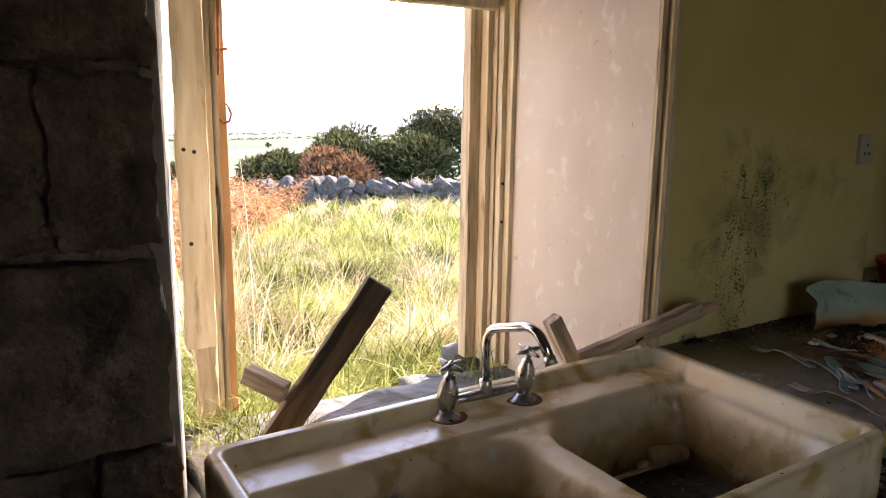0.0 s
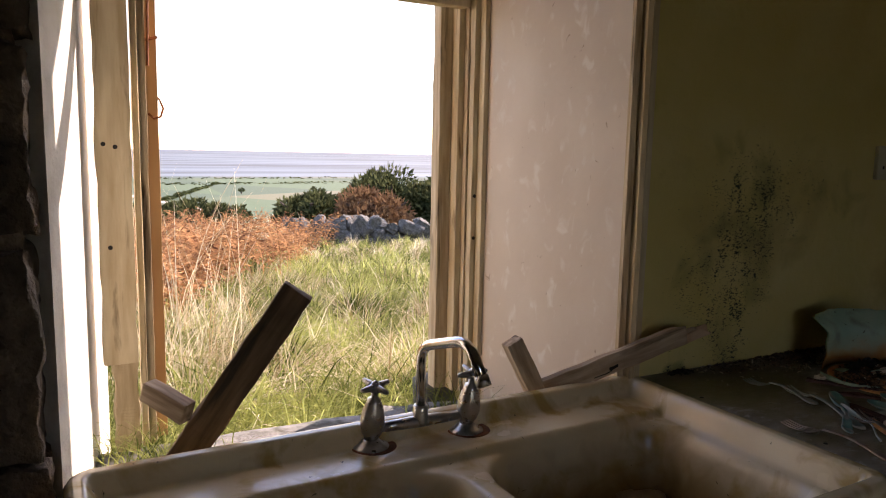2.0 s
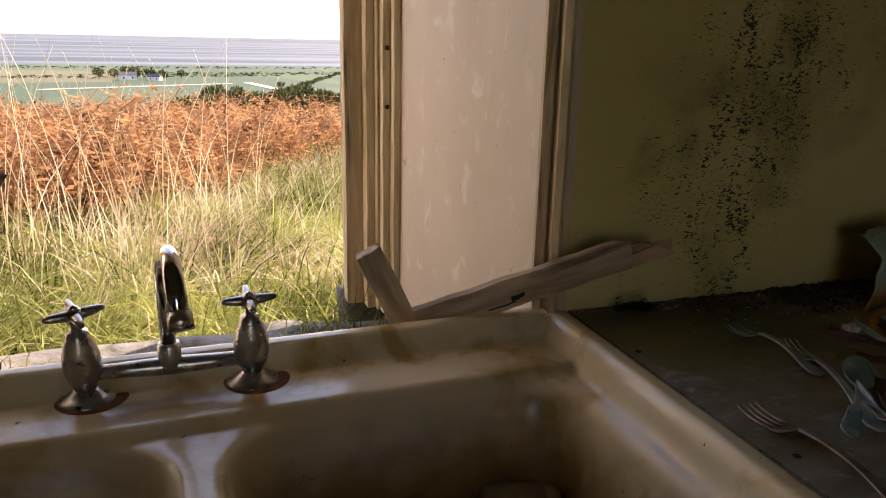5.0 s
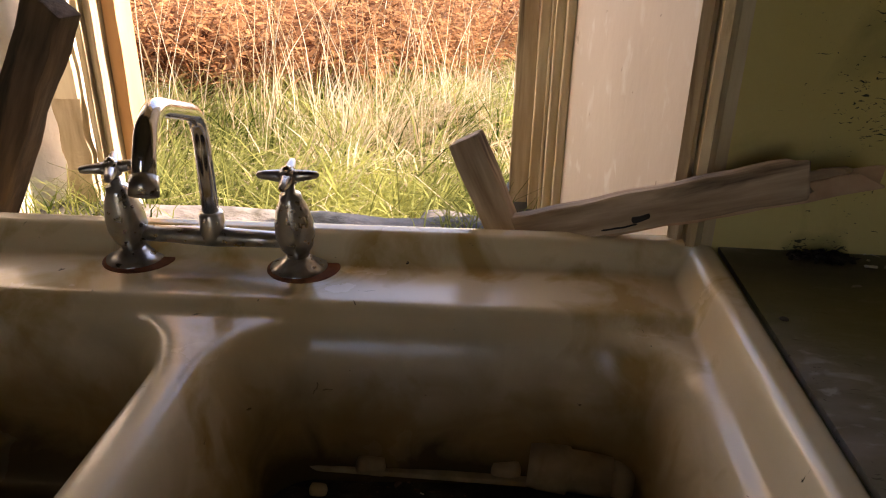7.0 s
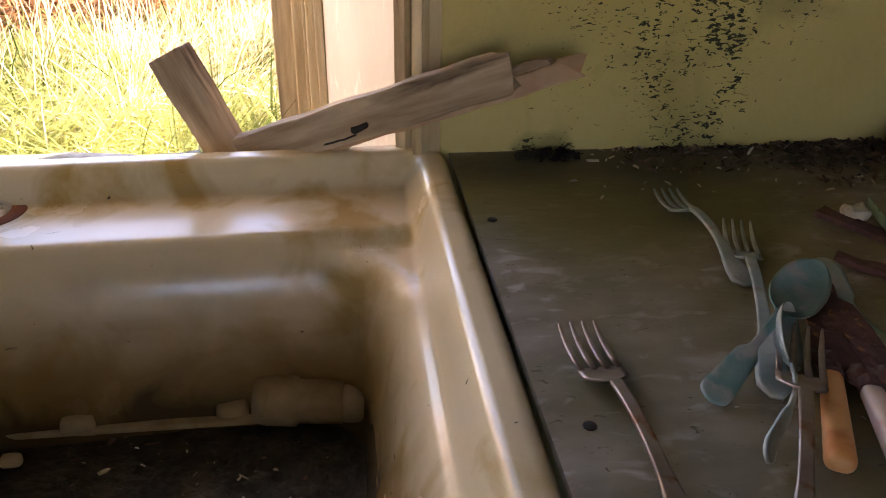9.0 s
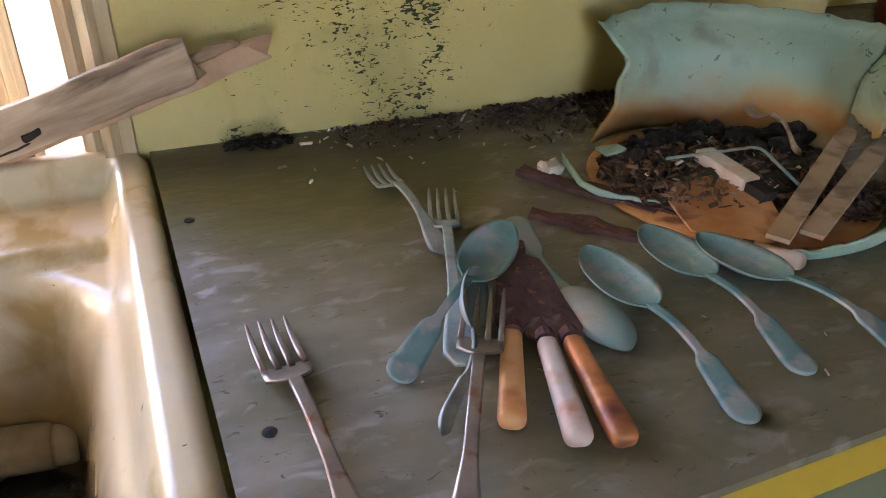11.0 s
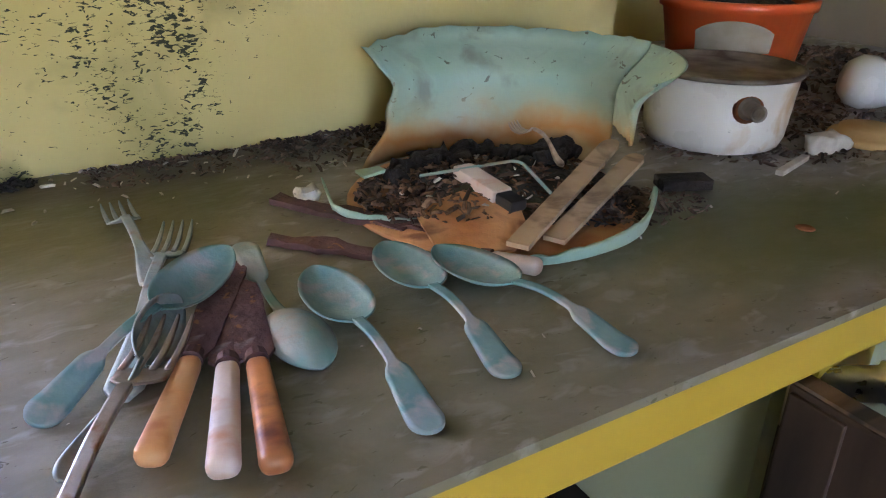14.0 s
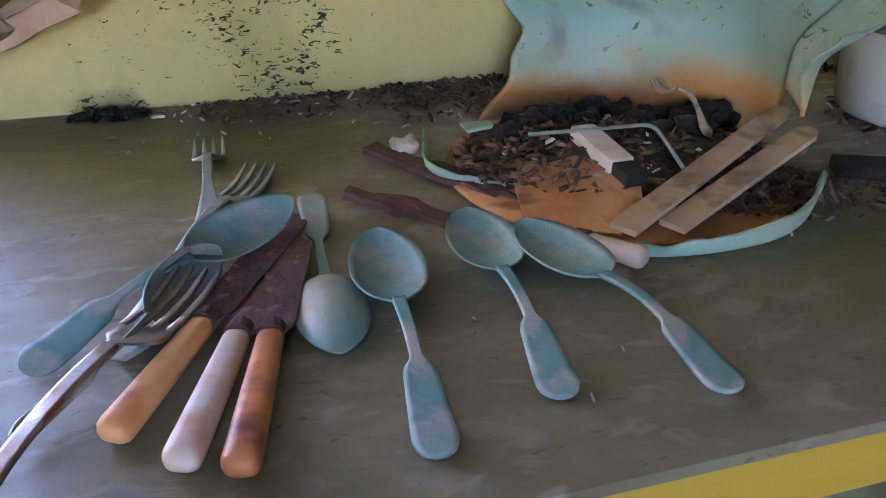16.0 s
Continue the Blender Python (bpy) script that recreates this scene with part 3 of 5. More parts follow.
blades("tall_grass_stems", 520, clumped(2.6, 9.0, -0.75, 0.10), 0.80, 0.0026, 0.45, M_STRAW, "tall pale dead stalks standing over the bracken", "grass", 4, 5)
blades("far_straw", 7000, clumped(13.5, 26.0, 0.1, 1.0), 0.42, 0.008, 0.5, M_STRAW, "straw-coloured rough grass behind the stone wall", "grass", 5)


def build_bracken():
    """Dead fronds: a bent stem with pairs of small leaflets."""
    rng = random.Random(11)
    verts, faces = [], []
    made = 0
    while made < 3000:
        y = 3.0 + 9.0 * rng.random() ** 1.3
        x = 0.7 + (y - 0.6) * rng.uniform(-0.85, 0.45)
        edge = 3.5 + 0.8 * noise.noise(Vector((x * 0.6, 4, 0))) + max(0, x - 0.2) * 2.1
        if y < edge:
            continue
        made += 1
        z = ground_height(x, y)
        h, a = rng.uniform(0.45, 0.95), rng.uniform(0, 6.283)
        out = h * rng.uniform(0.3, 0.8)
        for i in range(9):
            t = 0.3 + 0.7 * i / 8
            c = Vector((x + math.cos(a) * out * t * t, y + math.sin(a) * out * t * t, z + h * (t - 0.3 * t * t)))
            ln = 0.20 * (1.15 - t) * rng.uniform(0.7, 1.3) + 0.02
            for s in (-1, 1):
                d = Vector((-math.sin(a) * s + 0.4 * math.cos(a) + rng.uniform(-0.3, 0.3), math.cos(a) * s + 0.4 * math.sin(a) + rng.uniform(-0.3, 0.3), rng.uniform(-0.6, 0.5))).normalized()
                w = Vector((math.cos(a), math.sin(a), rng.uniform(-0.5, 0.9))).normalized() * 0.014
                for q in range(2):
                    p0, p1 = c + d * ln * q * 0.5, c + d * ln * (q * 0.5 + 0.46)
                    k = len(verts)
                    verts += [tuple(p0), tuple((p0 + p1) / 2 + w * (1 - 0.4 * q)), tuple(p1), tuple((p0 + p1) / 2 - w * (1 - 0.4 * q))]
                    faces.append((k, k + 1, k + 2, k + 3))
        k = len(verts)
        side = Vector((-math.sin(a), math.cos(a), 0)) * 0.004
        for i in range(4):
            t = i / 3
            c = Vector((x + math.cos(a) * out * t * t, y + math.sin(a) * out * t * t, z + h * (t - 0.3 * t * t)))
            verts += [tuple(c - side), tuple(c + side)]
        for i in range(3):
            faces.append((k + 2 * i, k + 2 * i + 1, k + 2 * i + 3, k + 2 * i + 2))
    tagged(mesh_object("bracken", verts, faces, M_BRACKEN), "dense rust-brown dead bracken fronds on the slope", "bracken", "", "stuff")


build_bracken()


def build_bush(x, y, rx, ry, h, leaves, seed, leaf_mat, label, size=0.16):
    """A gorse bush: stems, and a crown of many spiny tufts over lumps of uneven size."""
    rng = random.Random(seed)
    base = thing("gorse_bush", Matrix.Translation((x, y, ground_height(x, y) - 0.05)), label, "bush", "gorse bushes beyond the wall")
    bm = bmesh.new()
    for _ in range(9):
        a = rng.uniform(0, 6.283)
        r = rng.uniform(0.3, 0.8)
        tube([(0, 0, 0), (rx * r * 0.4 * math.cos(a), ry * r * 0.4 * math.sin(a), h * 0.35), (rx * r * math.cos(a), ry * r * math.sin(a), h * 0.7)], [0.09, 0.06, 0.02], 6, bm)
    part("trunk", bm, M_BARK, base)
    lumps = []
    for _ in range(26):
        a, r = rng.uniform(0, 6.283), math.sqrt(rng.random())
        top = h * (1 - 0.75 * r * r) * rng.uniform(0.72, 1.05)
        lumps.append((Vector((rx * 0.85 * r * math.cos(a), ry * 0.85 * r * math.sin(a), top * 0.68)), rng.uniform(0.20, 0.36) * h))
    verts, faces = [], []
    for _ in range(leaves):
        c, r = rng.choice(lumps)
        d = Vector((rng.gauss(0, 1), rng.gauss(0, 1), rng.gauss(0.25, 0.9))).normalized()
        p = c + d * r * rng.uniform(0.75, 1.12)
        p.z = max(p.z, 0.02)
        n1 = (d + Vector((rng.uniform(-0.8, 0.8), rng.uniform(-0.8, 0.8), rng.uniform(-0.4, 0.9)))).normalized()
        s1 = n1.orthogonal().normalized() * size * 0.35
        k = len(verts)
        e = n1 * size * rng.uniform(0.5, 1.2)
        verts += [tuple(p - s1), tuple(p + s1), tuple(p + e)]
        faces.append((k, k + 1, k + 2))
    ob = mesh_object("crown", verts, faces, leaf_mat)
    ob.parent = base
    return base


build_bush(12.8, 19.5, 3.9, 2.4, 3.3, 24000, 21, M_GORSE, "large dark green gorse bush behind the stone wall")
build_bush(8.9, 20.2, 1.7, 1.5, 2.1, 10000, 22, M_GORSE, "lower dark gorse bush with sunlit tips")
build_bush(7.6, 18.6, 1.2, 1.0, 1.35, 5000, 23, M_GORSE_DRY, "brown half-dead gorse bush beside the green ones")
build_bush(6.3, 20.0, 1.1, 1.0, 1.25, 5000, 24, M_GORSE, "small dark gorse bush with yellow-green tips")
build_bush(4.0, 24.0, 2.0, 1.3, 1.0, 4000, 25, M_GORSE, "low spreading gorse scrub on the slope")
build_bush(1.6, 26.0, 1.8, 1.3, 0.9, 3000, 26, M_GORSE, "low spreading gorse scrub on the slope")


def build_stone_wall():
    """A tumbled dry-stone dyke, each stone a piece of its own."""
    rng = random.Random(31)
    wall = tagged(new("dry_stone_wall"), "tumbled grey dry-stone field wall with sunlit tops", "wall", "", "structure")
    shapes = []
    for i in range(10):
        bm = rough_block((1, 1, 1), 3, 0.28, 1.6, i * 3.1, 0.55)
        me = bpy.data.meshes.new("stone")
        bm.to_mesh(me)
        bm.free()
        me.materials.append(M_FIELDSTONE)
        me.polygons.foreach_set("use_smooth", [i % 2 == 0] * len(me.polygons))
        shapes.append(me)
    for i in range(54):
        f = i / 53
        x, y = 3.4 + 11.5 * f, 13.9 - 2.4 * f
        z = ground_height(x, y)
        level = 0.0
        for c in range(4 if f > 0.04 else 2):
            ob = new("stone", rng.choice(shapes))
            w, hgt = rng.uniform(0.28, 0.42), rng.uniform(0.20, 0.28)
            ob.matrix_world = Matrix.Translation((x + rng.uniform(-0.12, 0.12), y + rng.uniform(-0.08, 0.08), z + level + hgt / 2 - 0.36)) @ Euler((rng.uniform(-0.4, 0.4), rng.uniform(-0.5, 0.5) + (0.5 if c == 3 else 0), rng.uniform(0, 6.28))).to_matrix().to_4x4() @ Matrix.Diagonal((w, w * 0.9, hgt, 1))
            ob.parent = wall
            level += hgt * 0.82


build_stone_wall()


def build_far_tree(x, y, h, seed):
    rng = random.Random(seed)
    base = thing("far_tree", Matrix.Translation((x, y, ground_height(x, y))), "dark green tree on the plain far below", "tree", "trees round the far farm")
    part("trunk", tube([(0, 0, 0), (0, 0, h * 0.6)], [h * 0.06, h * 0.03], 6), M_BARK, base)
    verts, faces = [], []
    for _ in range(260):
        d = Vector((rng.gauss(0, 1), rng.gauss(0, 1), rng.gauss(0, 0.8))).normalized() * rng.uniform(0.5, 1.0)
        p = Vector((d.x * h * 0.6, d.y * h * 0.6, h * 0.6 + d.z * h * 0.42))
        k = len(verts)
        for _ in range(3):
            verts.append(tuple(p + Vector((rng.uniform(-1, 1), rng.uniform(-1, 1), rng.uniform(-1, 1))) * h * 0.13))
        faces.append((k, k + 1, k + 2))
    ob = mesh_object("crown", verts, faces, M_GORSE)
    ob.parent = base


def build_far_house(x, y, turn, w):
    base = thing("far_house", pose(x, y, ground_height(x, y), 0, 0, turn), "small whitewashed farmhouse with a slate roof far below", "house", "far farm")
    part("wall", box(-w, w, -w * 0.5, w * 0.5, 0, w * 0.55), M_HOUSE, base)
    bm = bmesh.new()
    a = [bm.verts.new(p) for p in ((-w * 1.03, -w * 0.56, w * 0.55), (-w * 1.03, w * 0.56, w * 0.55), (-w * 1.03, 0, w))]
    b = [bm.verts.new(p) for p in ((w * 1.03, -w * 0.56, w * 0.55), (w * 1.03, w * 0.56, w * 0.55), (w * 1.03, 0, w))]
    bm.faces.new(a), bm.faces.new(b[::-1])
    for i, j in ((0, 1), (1, 2), (2, 0)):
        bm.faces.new((a[i], b[i], b[j], a[j]))
    bmesh.ops.recalc_face_normals(bm, faces=bm.faces[:])
    part("roof", bm, M_SLATE, base)
    for i in (-0.5, 0.5):
        part("window", box(w * i - w * 0.09, w * i + w * 0.09, -w * 0.52, -w * 0.5, w * 0.2, w * 0.42), M_BLACK, base)


for i, (x, y, h) in enumerate(((-58, 520, 7), (-50, 528, 6), (-36, 512, 8), (-28, 518, 7), (-20, 512, 6), (-44, 545, 7), (-9, 530, 5), (45, 430, 4), (58, 432, 4), (100, 470, 4), (150, 480, 4))):
    build_far_tree(x, y, h, 100 + i)
build_far_house(-40, 505, 10, 5)
build_far_house(-24, 500, -25, 4)
hedge_rng = random.Random(5)
for x0, y0, x1, y1 in ((-300, 470, 60, 560), (-60, 560, 330, 620), (20, 330, 110, 600), (-260, 640, 300, 700), (110, 380, 420, 470)):
    n_step = 40
    hv, hf = [], []
    for i in range(n_step * 12):
        f = hedge_rng.random()
        x, y = x0 + (x1 - x0) * f, y0 + (y1 - y0) * f
        c = Vector((x, y, ground_height(x, y) + hedge_rng.uniform(0, 1.6)))
        k = len(hv)
        for _ in range(3):
            hv.append(tuple(c + Vector((hedge_rng.uniform(-3, 3), hedge_rng.uniform(-1, 1), hedge_rng.uniform(-0.8, 0.8)))))
        hf.append((k, k + 1, k + 2))
    tagged(mesh_object("far_hedge", hv, hf, M_GORSE), "dark hedge line between the far fields", "hedge", "hedges of the plain", "stuff")
road_bm = bmesh.new()
for x0, y0, x1, y1, w in ((-75, 420, -10, 455, 3.0), (-10, 455, 20, 470, 2.5), (60, 345, 30, 480, 2.5)):
    d = Vector((x1 - x0, y1 - y0, 0)).normalized()
    s = Vector((-d.y, d.x, 0)) * w
    q = [road_bm.verts.new((px + s.x * k, py + s.y * k, ground_height(px, py) + 0.25)) for px, py, k in ((x0, y0, -1), (x1, y1, -1), (x1, y1, 1), (x0, y0, 1))]
    road_bm.faces.new(q)
structure("road", road_bm, M_CHIP, "pale farm tracks across the far fields")

# ---- the house ----
WALL_Y, FRAME_Y, OUT_Y = 1.315, 1.74, 1.98
structure("floor", box(-1.6, 2.86, -2.0, 1.40, -0.12, 0.0), M_FLOOR, "dirty stone floor of the derelict kitchen")
structure("ceiling", box(-1.75, 3.0, -2.15, OUT_Y, 2.5, 2.62), M_PLASTER, "stained plaster ceiling")
structure("wall_west", box(-1.75, -1.6, -2.15, OUT_Y, 0, 2.5), M_PLASTER, "bare plaster wall")
structure("wall_east", box(2.86, 3.0, -2.15, OUT_Y, 0, 2.5), M_PLASTER, "bare plaster wall")
# Out of view; the gap is an added opening that lets skylight in.
bm = box(-1.6, 0.40, -2.15, -2.0, 0, 2.5)
box(1.10, 2.86, -2.15, -2.0, 0, 2.5, 0, bm)
box(0.40, 1.10, -2.15, -2.0, 2.05, 2.5, 0, bm)
structure("wall_south", bm, M_PLASTER, "bare plaster wall with an opening added to let in fill light")
bm = prism([(1.286, WALL_Y), (2.13, WALL_Y), (2.13, 1.62), (2.86, 1.62), (2.86, OUT_Y), (1.165, OUT_Y), (1.160, 1.81), (1.172, 1.80), (1.252, WALL_Y + 0.02)], 0, 2.5)
structure("wall_north", bm, M_WALL, "yellow-green distempered wall with patches of black mould")
structure("wall_under_window", prism([(0.16, 1.37), (1.29, 1.34), (1.22, 1.77), (0.26, 1.77)], 0, 0.66), M_LIME, "rough rendered wall below the window")
structure("wall_over_window", box(0.16, 1.29, 1.36, OUT_Y, 2.16, 2.5), M_PLASTER, "plaster above the window")
structure("window_reveal", roughen(prism([(0.205, 1.42), (0.245, 1.60), (0.275, 1.80), (0.30, OUT_Y), (-0.4, OUT_Y), (-0.4, 1.52), (0.15, 1.52)], 0, 2.5), 0.006, 9, 2.0), M_LIME, "white rough lime-rendered window reveal in full sun")
structure("wall_north_core", box(-1.6, -0.36, 1.52, OUT_Y, 0, 2.5), M_STONE, "stone wall")


def build_quoins():
    """Big hewn sandstone blocks beside the window, stripped of plaster."""
    wall = tagged(new("stone_wall"), "dark hewn sandstone blocks with open joints, plaster gone", "wall", "", "structure")
    rng = random.Random(41)
    rows = ((-0.02, 0.30, (-1.2, -0.5, 0.19)), (0.31, 0.60, (-1.2, -0.25, 0.20)), (0.61, 0.885, (-1.1, -0.6, 0.06, 0.195)), (0.895, 1.215, (-1.2, -0.62, 0.190)), (1.23, 1.505, (-1.2, -0.45, 0.022, 0.190)), (1.52, 1.83, (-1.2, -0.30, 0.196)), (1.84, 2.14, (-1.2, -0.6, 0.02, 0.19)), (2.15, 2.49, (-1.2, -0.3, 0.2)))
    for z0, z1, xs in rows:
        for x0, x1 in zip(xs, xs[1:]):
            w, h = x1 - x0 - 0.014, z1 - z0
            bm = rough_block((w, 0.17, h), 22, 0.014, 12.0, rng.uniform(0, 50))
            for v in bm.verts:
                v.co += noise.noise_vector(v.co * 38) * 0.007 + noise.noise_vector(v.co * 90) * 0.003
            ob = part("stone", bm, M_STONE, wall, "", True)
            ob.location = ((x0 + x1) / 2, 1.445 + rng.uniform(-0.012, 0.012), (z0 + z1) / 2)
    mortar = box(-1.2, 0.17, 1.40, 1.515, 0, 2.5)
    part("mortar", mortar, M_STONE, wall)


build_quoins()
bm = rough_block((0.92, 0.36, 0.10), 16, 0.012, 9.0, 3.3)
sill = structure("window_sill", bm, M_FIELDSTONE, "worn grey stone window sill littered with grit", True)
sill.location = (0.72, 1.575, 0.688)
bm = rough_block((0.10, 0.10, 0.18), 5, 0.02, 9.0, 9.1, 0.4)
st = tagged(finish("loose_stone", bm, M_FIELDSTONE, True), "rounded grey stone lying outside at the window jamb", "stone")
st.location = (1.12, 1.925, 0.655)
bm = rough_block((0.13, 0.13, 0.09), 5, 0.02, 9.0, 4.1, 0.4)
st = tagged(finish("loose_stone", bm, M_FIELDSTONE, True), "small grey stone lying at the window jamb", "stone")
st.location = (0.97, 1.86, 0.64)


def build_window():
    """The sash window's frame, with its glass gone."""
    w = tagged(new("window_1"), "old wooden sash window frame with peeling cream paint and no glass", "window", "", "structure")

    def post(name, x0, x1, y0, y1, z0, z1, mat, seed, ragged=0.0015):
        bm = box(x0, x1, y0, y1, z0, z1, 0.002)
        long_edges = [e for e in bm.edges if abs(e.verts[0].co.z - e.verts[1].co.z) > (z1 - z0) * 0.5]
        bmesh.ops.subdivide_edges(bm, edges=long_edges, cuts=26, use_grid_fill=True)
        roughen(bm, ragged, 22, seed)
        return part(name, bm, mat, w)

    # left side
    post("jamb_board", 0.284, 0.347, 1.725, 1.745, 0.93, 2.14, M_FRAME, 1.0, 0.004)
    post("jamb_board", 0.300, 0.347, 1.727, 1.745, 0.745, 0.94, M_FRAME_BARE, 8.0, 0.008)
    post("bead", 0.352, 0.364, 1.742, 1.765, 0.745, 2.14, M_FRAME, 2.0)
    post("sash_stile", 0.366, 0.380, 1.752, 1.80, 0.745, 2.14, M_FRAME_BARE, 3.0)
    post("outer_lining", 0.381, 0.405, 1.785, 1.84, 0.745, 2.14, M_RUSTWOOD, 4.0)
    # right side
    post("outer_lining", 1.070, 1.104, 1.832, 1.872, 0.745, 2.14, M_FRAME_BARE, 5.0, 0.003)
    post("sash_stile", 1.1045, 1.121, 1.800, 1.866, 0.745, 2.14, M_FRAME, 6.0)
    post("bead", 1.1215, 1.127, 1.783, 1.860, 0.745, 2.14, M_FRAME_BARE, 7.0)
    post("jamb_board", 1.1275, 1.142, 1.762, 1.860, 0.745, 2.14, M_FRAME, 8.0)
    post("bead", 1.1425, 1.1555, 1.738, 1.80, 0.745, 2.14, M_FRAME, 11.0)
    # meeting rail and head
    for name, z0, z1, y0, y1, mat in (("meeting_rail", 1.708, 1.760, 1.765, 1.799, M_FRAME), ("head", 2.12, 2.17, 1.72, 1.80, M_FRAME)):
        bm = box(0.366, 1.112, y0, y1, z0, z1, 0.003)
        bmesh.ops.subdivide_edges(bm, edges=[e for e in bm.edges if abs(e.verts[0].co.x - e.verts[1].co.x) > 0.3], cuts=20, use_grid_fill=True)
        part(name, roughen(bm, 0.002, 18, z0), mat, w)
    # splayed shutter panel with its inner trim
    bm = prism([(1.156, 1.742), (1.158, 1.730), (1.247, 1.338), (1.258, 1.340), (1.185, 1.752)], 0.72, 2.16)
    part("splay_panel", bm, M_PANEL, w, "smooth pinkish-cream shutter panel with flaking paint")
    part("trim_bead", roughen(prism([(1.243, 1.336), (1.240, 1.322), (1.250, 1.316), (1.256, 1.322), (1.256, 1.338)], 0.86, 2.16), 0.001, 30), M_FRAME_BARE, w)
    part("trim_bead", prism([(1.257, 1.330), (1.257, 1.306), (1.265, 1.300), (1.273, 1.306), (1.284, 1.304), (1.286, 1.330)], 0.90, 2.16), M_FRAME, w)
    bm = tube([(0.400, 1.795, 1.466), (0.408, 1.785, 1.456), (0.414, 1.78, 1.439), (0.408, 1.775, 1.422), (0.396, 1.78, 1.418), (0.386, 1.785, 1.428)], 0.0022, 8)
    part("hook", bm, M_RUST, w, "rusty curled iron hook")
    part("sash_cord", tube([(0.394, 1.75, 2.10), (0.392, 1.748, 1.85), (0.386, 1.752, 1.62), (0.384, 1.755, 1.52)], 0.003, 6), M_RUST, w, "hanging rusty sash cord")
    part("nail", tube([(0.384, 1.78, 1.573), (0.402, 1.75, 1.575)], 0.003, 6), M_RUST, w)
    for x, z in ((0.297, 1.365), (0.318, 1.36), (0.303, 1.165), (1.136, 1.255), (1.136, 1.15)):
        part("nail_hole", tube([(x, 1.7225 if x < 1 else 1.7600, z), (x, 1.735 if x < 1 else 1.77, z)], 0.0045, 8), M_BLACK, w)


build_window()

def build_tuft():
    """Grass and moss that have taken root on the sill."""
    rng = random.Random(77)
    verts, faces = [], []
    for _ in range(420):
        x, y = (rng.gauss(0.37, 0.06), rng.gauss(1.62, 0.10)) if rng.random() < 0.75 else (rng.gauss(1.02, 0.05), rng.gauss(1.66, 0.06))
        h, a = rng.uniform(0.03, 0.13), rng.uniform(0, 6.28)
        k, w = len(verts), 0.0016
        for i in range(4):
            t = i / 3
            c = Vector((x + math.cos(a) * h * 0.9 * t * t, y + math.sin(a) * h * 0.9 * t * t, 0.738 + h * (t - 0.35 * t * t)))
            sd = Vector((-math.sin(a), math.cos(a), 0)) * w * (1 - 0.8 * t)
            verts += [tuple(c - sd), tuple(c + sd)]
        for i in range(3):
            faces.append((k + 2 * i, k + 2 * i + 1, k + 2 * i + 3, k + 2 * i + 2))
    tagged(mesh_object("sill_grass", verts, faces, M_GRASS), "tufts of grass rooted on the stone sill", "grass", "", "stuff")


build_tuft()

# ---- sink ----
SINK = pose(1.291, 1.338, 0, 0, 0, 2.6)
SINK_L, SINK_D = 1.085, 0.575


def corner_distance(u, v, u0, u1, v0, v1, r):
    """Distance inside a rounded rectangle; negative outside."""
    cx, cy, hx, hy = (u0 + u1) / 2, (v0 + v1) / 2, (u1 - u0) / 2 - r, (v1 - v0) / 2 - r
    qx, qy = abs(u - cx) - hx, abs(v - cy) - hy
    return r - (math.hypot(max(qx, 0), max(qy, 0)) + min(max(qx, qy), 0))


def sink_height(u, v):
    edge = corner_distance(u, v, -SINK_L, 0, -SINK_D, 0, 0.045)
    deck = 0.860 + 0.013 * smoothstep(-0.145, -0.125, v)
    rim = 1 - smoothstep(0.024, 0.047, edge)
    z = deck + (0.905 - deck) * rim
    z -= 0.009 * (1 - smoothstep(0.0, 0.009, edge)) ** 2
    for u0, u1 in ((-0.485, -0.056), (-1.035, -0.535)):
        s = corner_distance(u, v, u0, u1, -0.525, -0.150, 0.085)
        if s > -0.022:
            z -= 0.006 * smoothstep(-0.02, 0.012, s)
            q = min(1, max(0, s + 0.012) / 0.076)
            z -= 0.172 * (1 - (1 - q) ** 2.6) * smoothstep(-0.014, 0.055, s)
    return z


